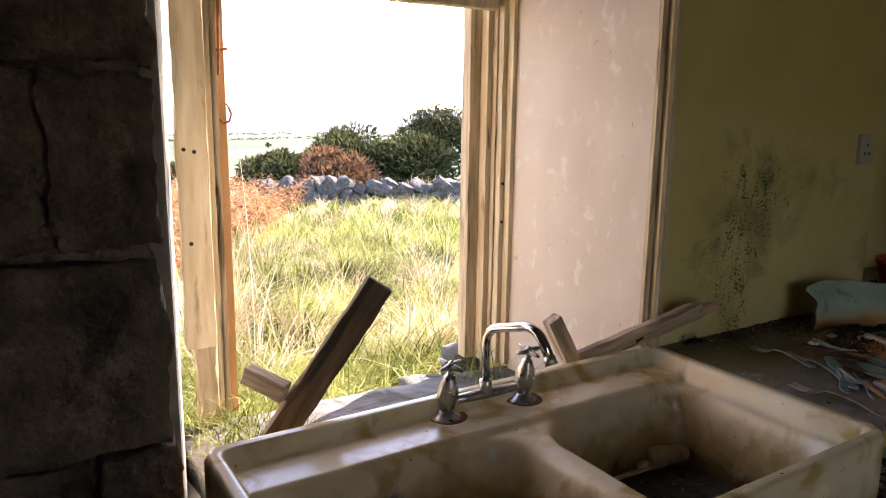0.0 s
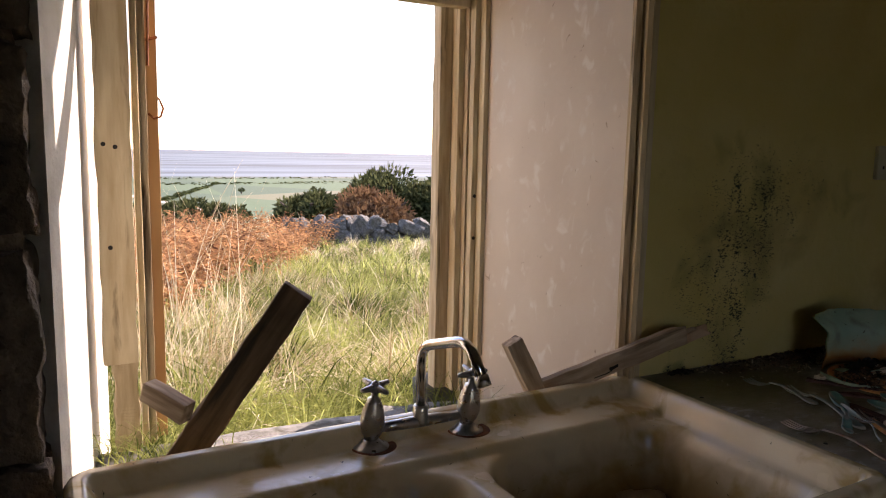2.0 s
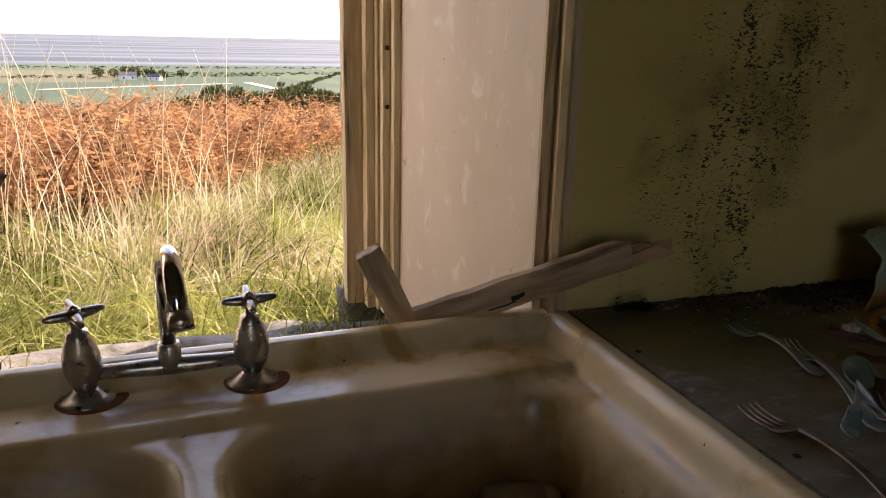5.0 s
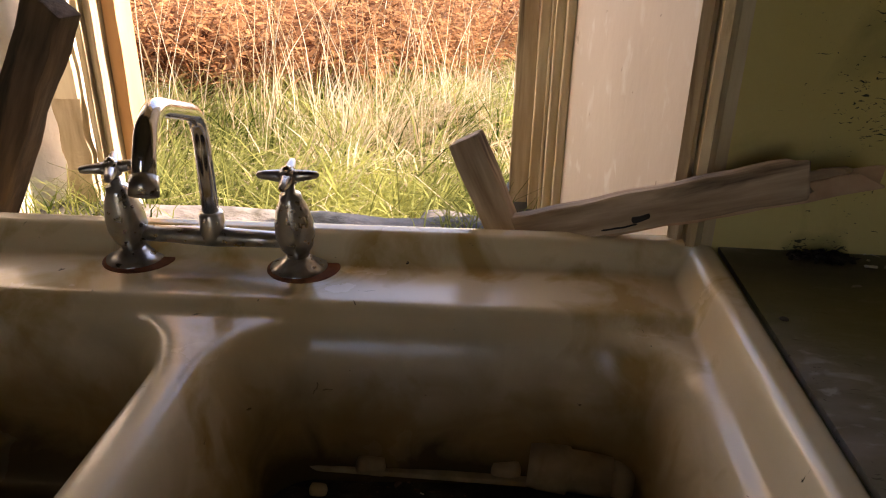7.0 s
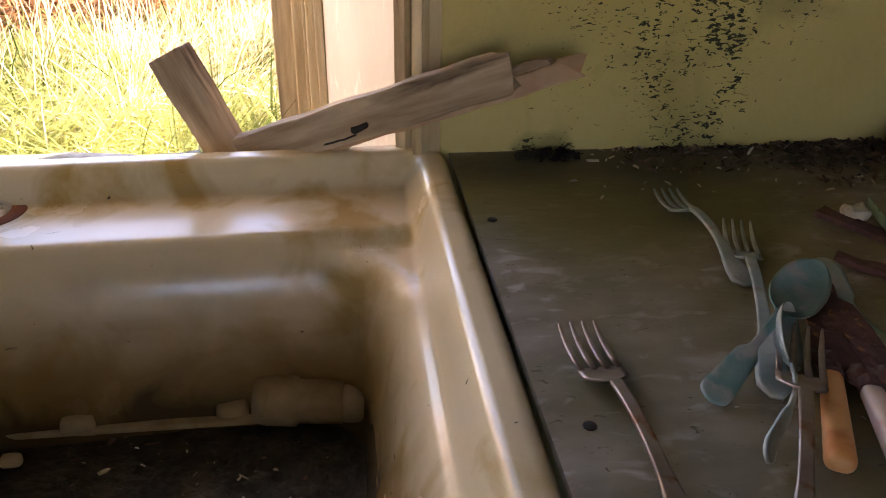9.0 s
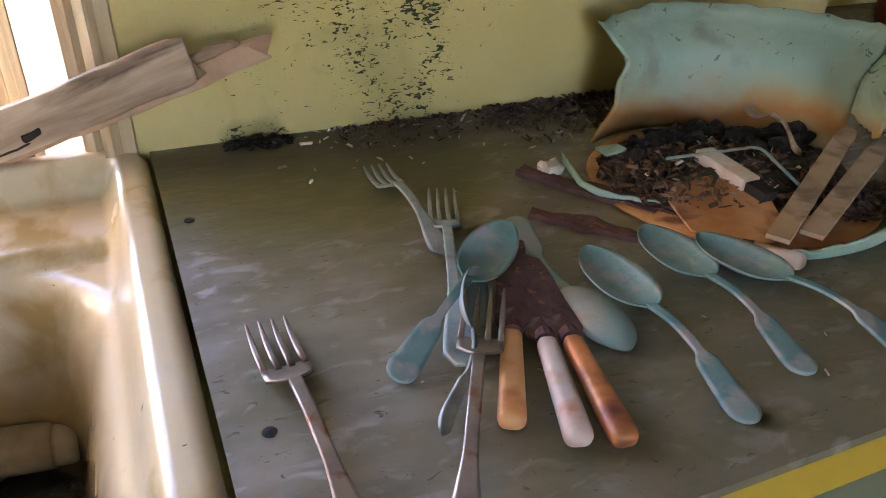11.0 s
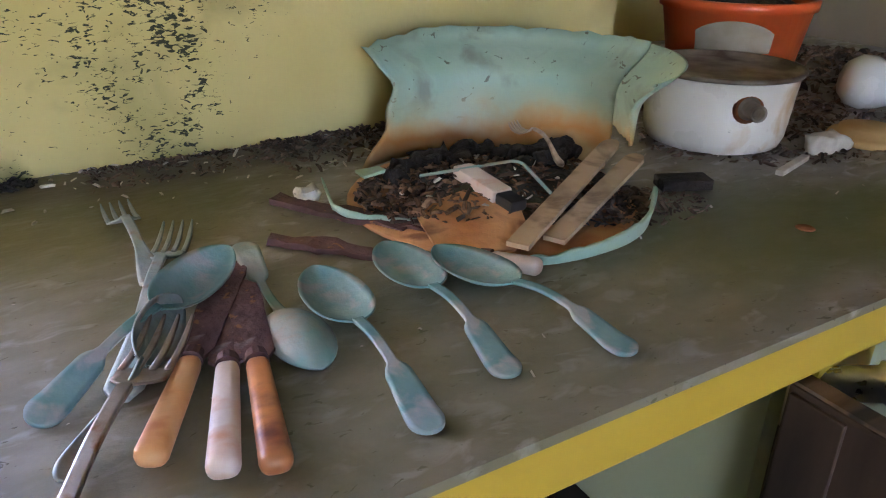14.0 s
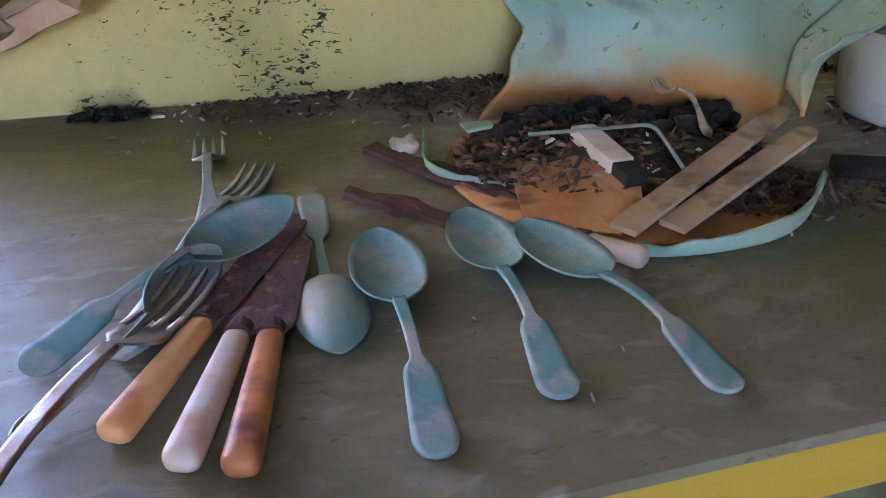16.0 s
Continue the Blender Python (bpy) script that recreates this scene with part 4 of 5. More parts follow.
def build_sink():
    sink = thing("double_sink", SINK, "stained cream enamel double-bowl kitchen sink with raised rim", "sink")
    nu, nv = 260, 140
    bm = bmesh.new()
    grid = []
    for j in range(nv + 1):
        row = []
        for i in range(nu + 1):
            u, v = -SINK_L * (1 - i / nu), -SINK_D * (1 - j / nv)
            # round the corners of the outline
            e = corner_distance(u, v, -SINK_L, 0, -SINK_D, 0, 0.045)
            if e < 0:
                cu = max(-SINK_L + 0.045, min(-0.045, u))
                cv = max(-SINK_D + 0.045, min(-0.045, v))
                k = 0.045 / math.hypot(u - cu, v - cv)
                u, v = cu + (u - cu) * k, cv + (v - cv) * k
            row.append(bm.verts.new((u + 0.028 * v, v, sink_height(u, v))))
        grid.append(row)
    for j in range(nv):
        for i in range(nu):
            a = (grid[j][i], grid[j][i + 1], grid[j + 1][i + 1], grid[j + 1][i])
            bm.faces.new(a)
    loop = [grid[0][i] for i in range(nu + 1)] + [grid[j][nu] for j in range(1, nv + 1)] + [grid[nv][i] for i in range(nu - 1, -1, -1)] + [grid[j][0] for j in range(nv - 1, 0, -1)]
    low = [bm.verts.new((p.co.x, p.co.y, 0.66)) for p in loop]
    for i in range(len(loop)):
        j = (i + 1) % len(loop)
        bm.faces.new((loop[j], loop[i], low[i], low[j]))
    part("basin", bm, M_ENAMEL, sink, "cream enamel, yellowed and chipped", True)
    ring = Matrix.Translation((-0.806, -0.172, 0.800)) @ Euler((radians(-100), 0, 0)).to_matrix().to_4x4()
    ov = part("overflow", lathe([(0.0, 0.004), (0.010, 0.004), (0.012, 0.008), (0.019, 0.006), (0.021, 0.0)], 20, None, ring @ Euler((radians(180), 0, 0)).to_matrix().to_4x4()), M_CHROME, sink, "dull metal overflow rose", True)
    part("drain", lathe([(0.0, 0.689), (0.028, 0.689), (0.034, 0.693), (0.036, 0.688)], 24, None, Matrix.Translation((-0.79, -0.34, 0.0))), M_CHROME, sink, "", True)
    return sink


build_sink()


def muck_patch(name, cx, cy, rx, ry, z, lift, material, label, category, seed):
    """A heap with an uneven outline that thins out to nothing."""
    bm = bmesh.new()
    n_r, n_a = 14, 44
    rings = []
    for i in range(n_r + 1):
        r = i / n_r
        row = []
        for k in range(n_a):
            a = 2 * math.pi * k / n_a
            w = 1 + 0.22 * noise.noise(Vector((math.cos(a) * 1.5, math.sin(a) * 1.5, seed)))
            x, y = cx + rx * r * w * math.cos(a), cy + ry * r * w * math.sin(a)
            h = lift * (1 - r ** 3) * (0.6 + 0.8 * abs(noise.noise(Vector((x * 40, y * 40, seed))))) - (0.004 if i == n_r else 0)
            row.append(bm.verts.new((x, y, z + h)))
        rings.append(row)
    for a, b in zip(rings, rings[1:]):
        for k in range(n_a):
            bm.faces.new((a[k], b[k], b[(k + 1) % n_a], a[(k + 1) % n_a]))
    bmesh.ops.remove_doubles(bm, verts=rings[0], dist=0.0001)
    return tagged(finish(name, bm, material, True), label, category, "", "stuff")


muck_patch("sink_muck", 1.022, 1.000, 0.235, 0.192, 0.702, 0.012, M_DIRT, "black wet muck lying in the sink bowl", "dirt", 3.0)
muck_patch("sink_muck", 0.50, 0.97, 0.17, 0.13, 0.690, 0.010, M_DIRT, "black dirt lying in the other sink bowl", "dirt", 8.0)


def scatter(name, count, pick, size, material, label, seed, category="debris"):
    """Small broken flakes, twigs and crumbs lying about, joined."""
    rng = random.Random(seed)
    verts, faces = [], []
    for _ in range(count):
        x, y, z = pick(rng)
        s = size * rng.uniform(0.4, 1.4)
        rot = Euler((rng.uniform(-0.7, 0.7), rng.uniform(-0.7, 0.7), rng.uniform(0, 6.28))).to_matrix()
        k = len(verts)
        lx, ly, lz = s * rng.uniform(0.6, 2.2), s * rng.uniform(0.25, 0.7), s * rng.uniform(0.1, 0.35)
        for dx, dy, dz in ((-1, -1, 0), (1, -0.8, 0), (0.8, 1, 0), (-0.9, 0.7, 0), (-0.6, -0.5, 1), (0.7, -0.4, 1), (0.4, 0.6, 1), (-0.5, 0.4, 1)):
            verts.append(tuple(Vector((x, y, z)) + rot @ Vector((dx * lx / 2, dy * ly / 2, dz * lz))))
        for f in ((0, 1, 5, 4), (1, 2, 6, 5), (2, 3, 7, 6), (3, 0, 4, 7), (4, 5, 6, 7), (3, 2, 1, 0)):
            faces.append(tuple(k + q for q in f))
    return tagged(mesh_object(name, verts, faces, material), label, category, "", "stuff")


def oval(cx, cy, rx, ry, z, lift=0.0):
    def pick(rng):
        a, r = rng.uniform(0, 6.283), math.sqrt(rng.random())
        return cx + rx * r * math.cos(a), cy + ry * r * math.sin(a), z + lift * (1 - r) * rng.random()
    return pick


def strip(x0, x1, y0, y1, z):
    def pick(rng):
        return rng.uniform(x0, x1), y1 - (y1 - y0) * rng.random() ** 2.2, z
    return pick


scatter("sink_crumbs", 260, oval(1.02, 0.99, 0.17, 0.15, 0.706, 0.004), 0.008, M_LITTER, "dark crumbs and leaf bits in the sink", 51)
scatter("sink_chips", 46, oval(1.02, 0.99, 0.16, 0.14, 0.710, 0.004), 0.007, M_CHIP, "pale paint chips in the sink", 52)
tube_thing = thing("plastic_tube", pose(1.150, 1.142, 0.728, 0, 92, -6), "short yellowed plastic tube end lying in the sink", "tube")
part("body", lathe([(0.0, -0.05), (0.022, -0.05), (0.024, -0.04), (0.024, -0.012), (0.021, -0.010), (0.020, 0.03), (0.0, 0.03)], 20), M_WHITEPLASTIC, tube_thing, "", True)
part("collar", lathe([(0.0, 0.0302), (0.018, 0.0302), (0.0185, 0.034), (0.018, 0.05), (0.0, 0.05)], 20), M_WHITEPLASTIC, tube_thing, "narrower ribbed end", True)
strip_ob = tagged(finish("wood_strip", roughen(box(0.85, 1.105, 1.130, 1.139, 0.714, 0.720, 0.001), 0.003, 8, 1), M_WHITEPLASTIC), "thin pale wooden strip lying in the sink", "strip")
for x, y, s in ((0.945, 1.140, 0.020), (1.078, 1.142, 0.018), (0.90, 1.10, 0.010)):
    ob = tagged(finish("plaster_lump", rough_block((s * 1.6, s, s), 3, s * 0.25, 40, x * 30, 0.5), M_WHITEPLASTIC, True), "pale crumbled lump lying in the sink", "debris", "lumps in the sink")
    ob.location = (x, y, 0.714 + s * 0.4)


# ---- mixer tap ----
def build_tap():
    tap = thing("mixer_tap", Matrix.Translation((0.756, 1.262, 0.872)), "old dull chrome bridge mixer tap with cross heads", "tap")
    for sx, dx, spin in ((-0.091, 0.004, 20), (0.091, 0.004, 5)):
        m = Matrix.Translation((sx, 0, 0))
        part("flange", lathe([(0.031, 0.0), (0.030, 0.004), (0.022, 0.007), (0.015, 0.013), (0.012, 0.016), (0.0, 0.016)], 28, None, m), M_CHROME, tap, "dull chrome flange with rusty edge", True)
        part("rust_ring", lathe([(0.040, 0.0005), (0.037, 0.0022), (0.0, 0.0026)], 36, None, m @ Matrix.Translation((0.005, 0.001, 0))), M_RUST, tap, "rust stain round the tap foot", True)
        lean = Matrix.Translation((sx, 0, 0.012)) @ Euler((radians(10), 0, 0)).to_matrix().to_4x4()
        part("valve_body", lathe([(0.011, 0.0), (0.013, 0.010), (0.017, 0.016), (0.0205, 0.030), (0.0200, 0.045), (0.0165, 0.062), (0.012, 0.072), (0.011, 0.078), (0.0055, 0.080), (0.0055, 0.096), (0.0, 0.096)], 24, None, lean), M_CHROME, tap, "", True)
        head = lean @ Matrix.Translation((0, 0, 0.098)) @ Euler((0, 0, radians(spin))).to_matrix().to_4x4()
        bm = lathe([(0.0, -0.008), (0.009, -0.006), (0.010, 0.002), (0.007, 0.008), (0.0, 0.009)], 16, None, head)
        for k in range(4):
            a = k * math.pi / 2
            tube([head @ Vector((math.cos(a) * r, math.sin(a) * r, 0.001 + r * 0.06)) for r in (0.004, 0.012, 0.022, 0.029, 0.031)], [0.0065, 0.0060, 0.0048, 0.0036, 0.0015], 10, bm)
        part("cross_handle", bm, M_CHROME, tap, "four-armed cross handle", True)
        part("index_button", lathe([(0.0, 0.013), (0.0045, 0.011), (0.005, 0.008)], 12, None, head), M_CHROME_BRIGHT, tap, "", True)
    part("bridge", tube([(-0.088, -0.004, 0.034), (-0.04, 0, 0.032), (0, 0, 0.032), (0.04, 0, 0.032), (0.088, -0.004, 0.034)], [0.008, 0.0095, 0.011, 0.0095, 0.008], 16), M_CHROME, tap, "", True)
    part("spout_nut", lathe([(0.011, 0.025), (0.013, 0.034), (0.013, 0.058), (0.0115, 0.061), (0.0, 0.061)], 20), M_CHROME, tap, "", True)
    path = rounded([(0, 0, 0.055), (-0.001, 0.001, 0.165), (0.016, -0.135, 0.205), (0.022, -0.172, 0.145)], 0.035, 8)
    rad = [0.0088 if i < len(path) - 4 else 0.0095 for i in range(len(path))]
    part("spout", tube(path, rad, 18), M_CHROME_BRIGHT, tap, "bright chrome swivel spout", True)
    part("nozzle", tube([(0.0213, -0.165, 0.156), (0.0225, -0.173, 0.142)], [0.0115, 0.0118], 18), M_CHROME, tap, "", True)


build_tap()


# ---- timber lying in the window ----
def beam(name, p0, p1, w, h, roll, material, label, category="wood", ragged=0.002, seed=0.0, split=0.0):
    """A length of old timber from p0 to p1 with worn edges; split makes its far end jagged."""
    a, b = Vector(p0), Vector(p1)
    ln = (b - a).length
    bm = box(-w / 2, w / 2, 0, ln, -h / 2, h / 2, 0.003)
    bmesh.ops.subdivide_edges(bm, edges=[e for e in bm.edges if abs(e.verts[0].co.y - e.verts[1].co.y) > ln * 0.5], cuts=18, use_grid_fill=True)
    roughen(bm, ragged, 25, seed)
    if split:
        for v in bm.verts:
            if v.co.y > ln - 0.01:
                v.co.y += split * noise.noise(Vector((v.co.x * 90, seed, v.co.z * 90)))
    ob = finish(name, bm, material)
    d = (b - a).normalized()
    side = d.cross(Vector((0, 0, 1))).normalized()
    up = side.cross(d)
    ob.matrix_world = Matrix.Translation(a) @ Matrix((side, d, up)).transposed().to_4x4() @ Euler((0, radians(roll), 0)).to_matrix().to_4x4()
    return tagged(ob, label, category)


beam("leaning_board", (0.329, 1.432, 0.752), (0.570, 1.352, 1.130), 0.030, 0.054, 0, M_TIMBER_DARK, "dark weathered board leaning in the window opening", ragged=0.004, seed=2.0)
beam("board_stub", (0.338, 1.462, 0.955), (0.395, 1.40, 0.925), 0.030, 0.036, 0, M_TIMBER, "short sawn timber offcut wedged behind the leaning board", seed=3.0)
beam("timber_block", (1.128, 1.350, 0.755), (1.0145, 1.382, 0.990), 0.036, 0.036, 8, M_TIMBER, "short upright piece of old split timber standing on the sill", seed=4.0)
plank = beam("broken_plank", (1.050, 1.372, 0.874), (1.332, 1.247, 1.002), 0.022, 0.040, 0, M_TIMBER, "broken weathered plank lying across the sink corner", seed=5.0, split=0.03)
part("knot", roughen(rough_block((0.003, 0.020, 0.007), 5, 0.0015, 70, 3.0, 0.5), 0.001, 60), M_BLACK, plank, "dark split knot with a rusty nail").location = (0.0105, 0.185, -0.008)
part("knot_crack", roughen(rough_block((0.002, 0.050, 0.0022), 5, 0.0008, 90, 7.0, 0.4), 0.001, 60), M_BLACK, plank).location = (0.0105, 0.165, -0.014)
lath = beam("split_lath", (1.110, 1.352, 0.884), (1.394, 1.245, 1.005), 0.022, 0.020, 0, M_SPLIT, "split reddish lath under the broken plank", seed=6.0, split=0.04, ragged=0.004)
part("splinter", roughen(rough_block((0.012, 0.10, 0.008), 8, 0.004, 40, 2.0, 0.3), 0.002, 50), M_TIMBER, lath, "grey splintered upper edge").location = (0.0, 0.265, 0.013)
# ---- worktop ----
top = thing("worktop", Matrix(), "dirty worn lino-covered worktop with green algae and dust", "worktop")
part("slab", prism([(1.2945, 1.330), (1.2955, 1.28), (1.3045, 0.786), (2.84, 0.786), (2.84, 1.330)], 0.8935, 0.900), M_LINO, top)
part("slab_end", box(2.135, 2.84, 1.331, 1.60, 0.8935, 0.899, 0.003), M_LINO, top)
part("fascia", box(1.306, 2.84, 0.789, 0.810, 0.856, 0.8930, 0.002), M_YELLOW, top, "yellow gloss-painted front rail")
part("carcass_rail", box(1.325, 2.84, 0.811, 1.30, 0.8565, 0.8930), M_GREENPAINT, top)

unit = thing("base_cupboard", Matrix(), "open base cupboard, pale green inside with dirt on its shelf", "cupboard")
part("end_panel", box(1.844, 1.862, 0.815, 1.289, 0.0, 0.856), M_GREENPAINT, unit)
part("end_panel", box(1.326, 1.344, 0.815, 1.289, 0.0, 0.856), M_GREENPAINT, unit)
part("back_panel", box(1.345, 1.843, 1.290, 1.31, 0.0, 0.856), M_GREENPAINT, unit)
part("shelf", box(1.345, 1.843, 0.83, 1.289, 0.575, 0.595), M_SHADED_WOOD, unit)
part("bottom", box(1.345, 1.843, 0.83, 1.289, 0.06, 0.08), M_SHADED_WOOD, unit)
unit2 = thing("base_cupboard", Matrix(), "base cupboard with yellow-painted front frame", "cupboard")
part("front_frame", box(1.864, 1.93, 0.797, 0.812, 0.0, 0.855), M_YELLOW, unit2)
part("front_panel", box(1.931, 2.84, 0.800, 0.812, 0.0, 0.855), M_GREENPAINT, unit2)
door = thing("cupboard_door", pose(1.848, 0.796, 0.850, 0, 0, -91), "dark brown wooden cupboard door hanging open", "door")
part("leaf", box(0.0, 0.42, -0.018, 0.0, -0.75, 0.0, 0.003), M_DOOR, door)
for side_x in (0.004, 0.376):
    part("stile", box(side_x, side_x + 0.040, -0.0225, -0.0185, -0.74, -0.004, 0.0015), M_DOOR, door)
part("top_edge", box(0.0, 0.42, -0.017, -0.001, 0.0005, 0.003), M_TIMBER_DARK, door, "worn bare top edge")
knob = thing("pipe_end", pose(1.884, 0.786, 0.836, 70, 0, 30), "bluish metal pipe end by the cupboard frame", "pipe")
part("pipe", lathe([(0.013, -0.03), (0.013, 0.02), (0.016, 0.022), (0.016, 0.034), (0.010, 0.035), (0.0, 0.030)], 18), M_CHROME, knob, "", True)
scatter("shelf_debris", 500, oval(1.60, 0.98, 0.20, 0.14, 0.597, 0.06), 0.022, M_LITTER, "dead leaves and rubbish on the cupboard shelf", 61)
scatter("shelf_chips", 60, oval(1.60, 0.98, 0.18, 0.12, 0.605, 0.06), 0.018, M_CHIP, "pale bits among the rubbish on the shelf", 62)
base = thing("sink_base", Matrix(), "plain painted carcass under the sink", "cupboard")
part("side_panel", box(0.25, 0.268, 0.80, 1.24, 0.0, 0.659), M_GREENPAINT, base)
part("side_panel", box(1.270, 1.288, 0.83, 1.28, 0.0, 0.659), M_GREENPAINT, base)
part("front_panel", box(0.269, 1.269, 0.86, 0.876, 0.0, 0.659), M_GREENPAINT, base)


# ---- cutlery ----
def lie(p, q):
    """A pose at p whose y axis points to q."""
    a, b = Vector(p), Vector(q)
    d = (b - a).normalized()
    side = d.cross(Vector((0, 0, 1))).normalized()
    return Matrix.Translation(a) @ Matrix((side, d, side.cross(d))).transposed().to_4x4()


def spoon_parts(ob, length, w, mat, neck_lift=0.010, slim=1.0):
    """Bowl tip at y = 0, handle end at y = length."""
    bl = length * 0.455
    bowl = []
    for i in range(23):
        t = 0.5 - 0.5 * math.cos(math.pi * i / 22)
        q = t ** 1.12
        hw = w * max(0.0, 1 - abs(2 * q - 1) ** 2.3) ** 0.55
        if t > 0.5:
            hw = max(hw, 0.0045)
        deep = 0.010 * max(0.0, 1 - abs(2 * t - 1) ** 2.2)
        bowl.append((bl * t, max(hw, 0.0008), 0.0110 + (neck_lift - 0.010) * t * t, deep))
    part("bowl", loft(bowl, 0.0014, 12), mat, ob, "", True)
    z0 = bowl[-1][2]
    rest = length - bl
    handle = []
    for i in range(34):
        t = i / 33 if i < 22 else 1 - (1 - 22 / 33) * ((33 - i) / 11) ** 1.6
        if t < 0.50:
            hw = 0.0034 - 0.0006 * math.sin(math.pi * t)
        else:
            k = (t - 0.50) / 0.50
            hw = 0.0034 + 0.0070 * smoothstep(0.0, 0.14, k) * (0.50 + 0.50 * k)
            if k > 0.78:
                hw *= math.sqrt(max(0.02, 1 - ((k - 0.78) / 0.222) ** 2))
        handle.append((bl - 0.002 + rest * t, hw * slim, z0 + 0.004 * math.sin(math.pi * min(1, t * 1.2)) - (z0 - 0.0035) * smoothstep(0.15, 1.0, t), 0.0))
    part("handle", loft(handle, 0.0024, 6), mat, ob, "", True)


def build_spoon(tip, end, w, mat, label, roll=0.0, lift=0.0, slim=1.0):
    d = (Vector(end) - Vector(tip)).length
    m = lie((tip[0], tip[1], tip[2]), (end[0], end[1], end[2]))
    if roll:
        m = m @ Matrix.Translation((0, 0, 0.012)) @ Euler((0, radians(roll), 0)).to_matrix().to_4x4() @ Matrix.Translation((0, 0, -0.012))
    ob = thing("spoon", m, label, "spoon", "cutlery on the worktop")
    spoon_parts(ob, d, w, mat, 0.012 + lift, slim)
    return ob


def build_fork(tip, end, w, mat, label, roll=0.0):
    ob = thing("fork", lie(tip, end) @ Euler((0, radians(roll), 0)).to_matrix().to_4x4(), label, "fork", "cutlery on the worktop")
    ln = (Vector(end) - Vector(tip)).length
    tl = ln * 0.24
    for k in range(4):
        x = w * (k - 1.5) / 1.75
        st = [(tl * t, w * 0.13 * (0.35 + 0.65 * min(1, t * 3)), 0.009 - 0.006 * math.sin(math.pi * (0.15 + 0.65 * t)), 0.0) for t in (0, 0.05, 0.2, 0.45, 0.7, 1.0)]
        bm = loft(st, 0.0018, 3)
        bmesh.ops.translate(bm, verts=bm.verts[:], vec=(x, 0, 0))
        part("tine", bm, mat, ob, "", True)
    sh = []
    for t in (0, 0.25, 0.5, 0.7, 0.85, 1.0):
        sh.append((tl - 0.002 + ln * 0.12 * t, w * (1.0 if t < 0.5 else 1.0 - 0.78 * smoothstep(0.45, 1.0, t)), 0.0045 + 0.010 * t * t, 0.0005))
    part("shoulder", loft(sh, 0.0018, 8), mat, ob, "", True)
    y0 = tl + ln * 0.115
    hd = []
    for i in range(15):
        t = i / 14
        hw = (0.0036 if t < 0.45 else 0.0036 + 0.0066 * smoothstep(0.45, 0.95, t)) * min(1.0, ln / 0.17)
        if t > 0.93:
            hw *= 0.72 if t < 0.99 else 0.35
        hd.append((y0 + (ln - y0) * t, hw, 0.0145 + 0.003 * math.sin(math.pi * min(1, t * 1.3)) - 0.011 * smoothstep(0.1, 1, t), 0.0))
    part("handle", loft(hd, 0.0028, 6), mat, ob, "", True)
    return ob


def build_knife(tip, joint, end, handle_mat, label, w=0.0076):
    d = (Vector(end) - Vector(joint)).length
    ob = thing("knife", lie(joint, end), label, "knife", "cutlery on the worktop")
    bm = bmesh.new()
    bmesh.ops.create_cube(bm, size=1, matrix=Matrix.Translation((0, d / 2, 0.0005)) @ Matrix.Diagonal((2 * w, d, 0.0125, 1)))
    bmesh.ops.bevel(bm, geom=bm.edges[:], offset=0.0055, segments=4, affect="EDGES", profile=0.5)
    for v in bm.verts:
        t = v.co.y / d
        v.co.x *= 0.82 + 0.24 * t
        v.co.z *= 0.88 + 0.14 * t
    part("handle", bm, handle_mat, ob, "", True)
    bl = (Vector(tip) - Vector(joint)).length
    st = []
    for i in range(14):
        t = i / 13
        hw = 0.0105 if t < 0.85 else 0.0105 * math.sqrt(max(0.03, 1 - ((t - 0.85) / 0.152) ** 2))
        if t < 0.06:
            hw = 0.0065
        st.append((-bl * t, hw, 0.001 - 0.004 * t, 0.0))
    bm = loft(st, 0.0022, 5)
    bmesh.ops.recalc_face_normals(bm, faces=bm.faces[:])
    part("blade", roughen(bm, 0.0008, 120), M_BLADE, ob, "flaking rusted steel blade", False)
    part("bolster", tube([(0, 0.002, 0.001), (0, -0.006, 0.001)], [0.0068, 0.006], 12), M_BLADE, ob)
    return ob


Z = 0.9005
build_fork((1.481, 1.197, Z), (1.482, 1.034, Z), 0.0125, M_VERDI_PALE, "small tarnished dessert fork lying on the worktop")
build_fork((1.518, 1.131, Z), (1.440, 0.914, Z), 0.0125, M_VERDI_PALE, "tarnished fork lying under the big spoon")
build_spoon((1.533, 1.033, Z + 0.010), (1.400, 0.912, Z), 0.0182, M_VERDI, "large verdigris-green spoon lying across the other cutlery", -20)
build_spoon((1.489, 0.990, Z + 0.003), (1.412, 0.858, Z), 0.0150, M_VERDI_PALE, "pale verdigris spoon lying on its side against a fork", -55, 0.0, 0.5)
build_fork((1.4785, 0.963, Z + 0.012), (1.379, 0.780, Z + 0.001), 0.0140, M_SILVER, "tarnished silver fork with brown stains")
build_knife((1.545, 1.030, Z + 0.002), (1.4795, 0.927, Z + 0.0075), (1.443, 0.856, Z + 0.006), M_BONE_ORANGE, "old table knife with an orange-yellow bone handle")
build_knife((1.514, 0.965, Z + 0.010), (1.495, 0.912, Z + 0.0075), (1.470, 0.832, Z + 0.006), M_BONE_WHITE, "old table knife with a pale ivory handle")
build_knife((1.543, 1.004, Z + 0.004), (1.510, 0.908, Z + 0.0075), (1.492, 0.823, Z + 0.006), M_BONE_BROWN, "old table knife with a brown stained bone handle")
tea = build_spoon((1.540, 0.889, Z - 0.009), (1.546, 1.056, Z - 0.009), 0.0195, M_VERDI_RUST, "spoon lying face down with brown and green tarnish", 180)
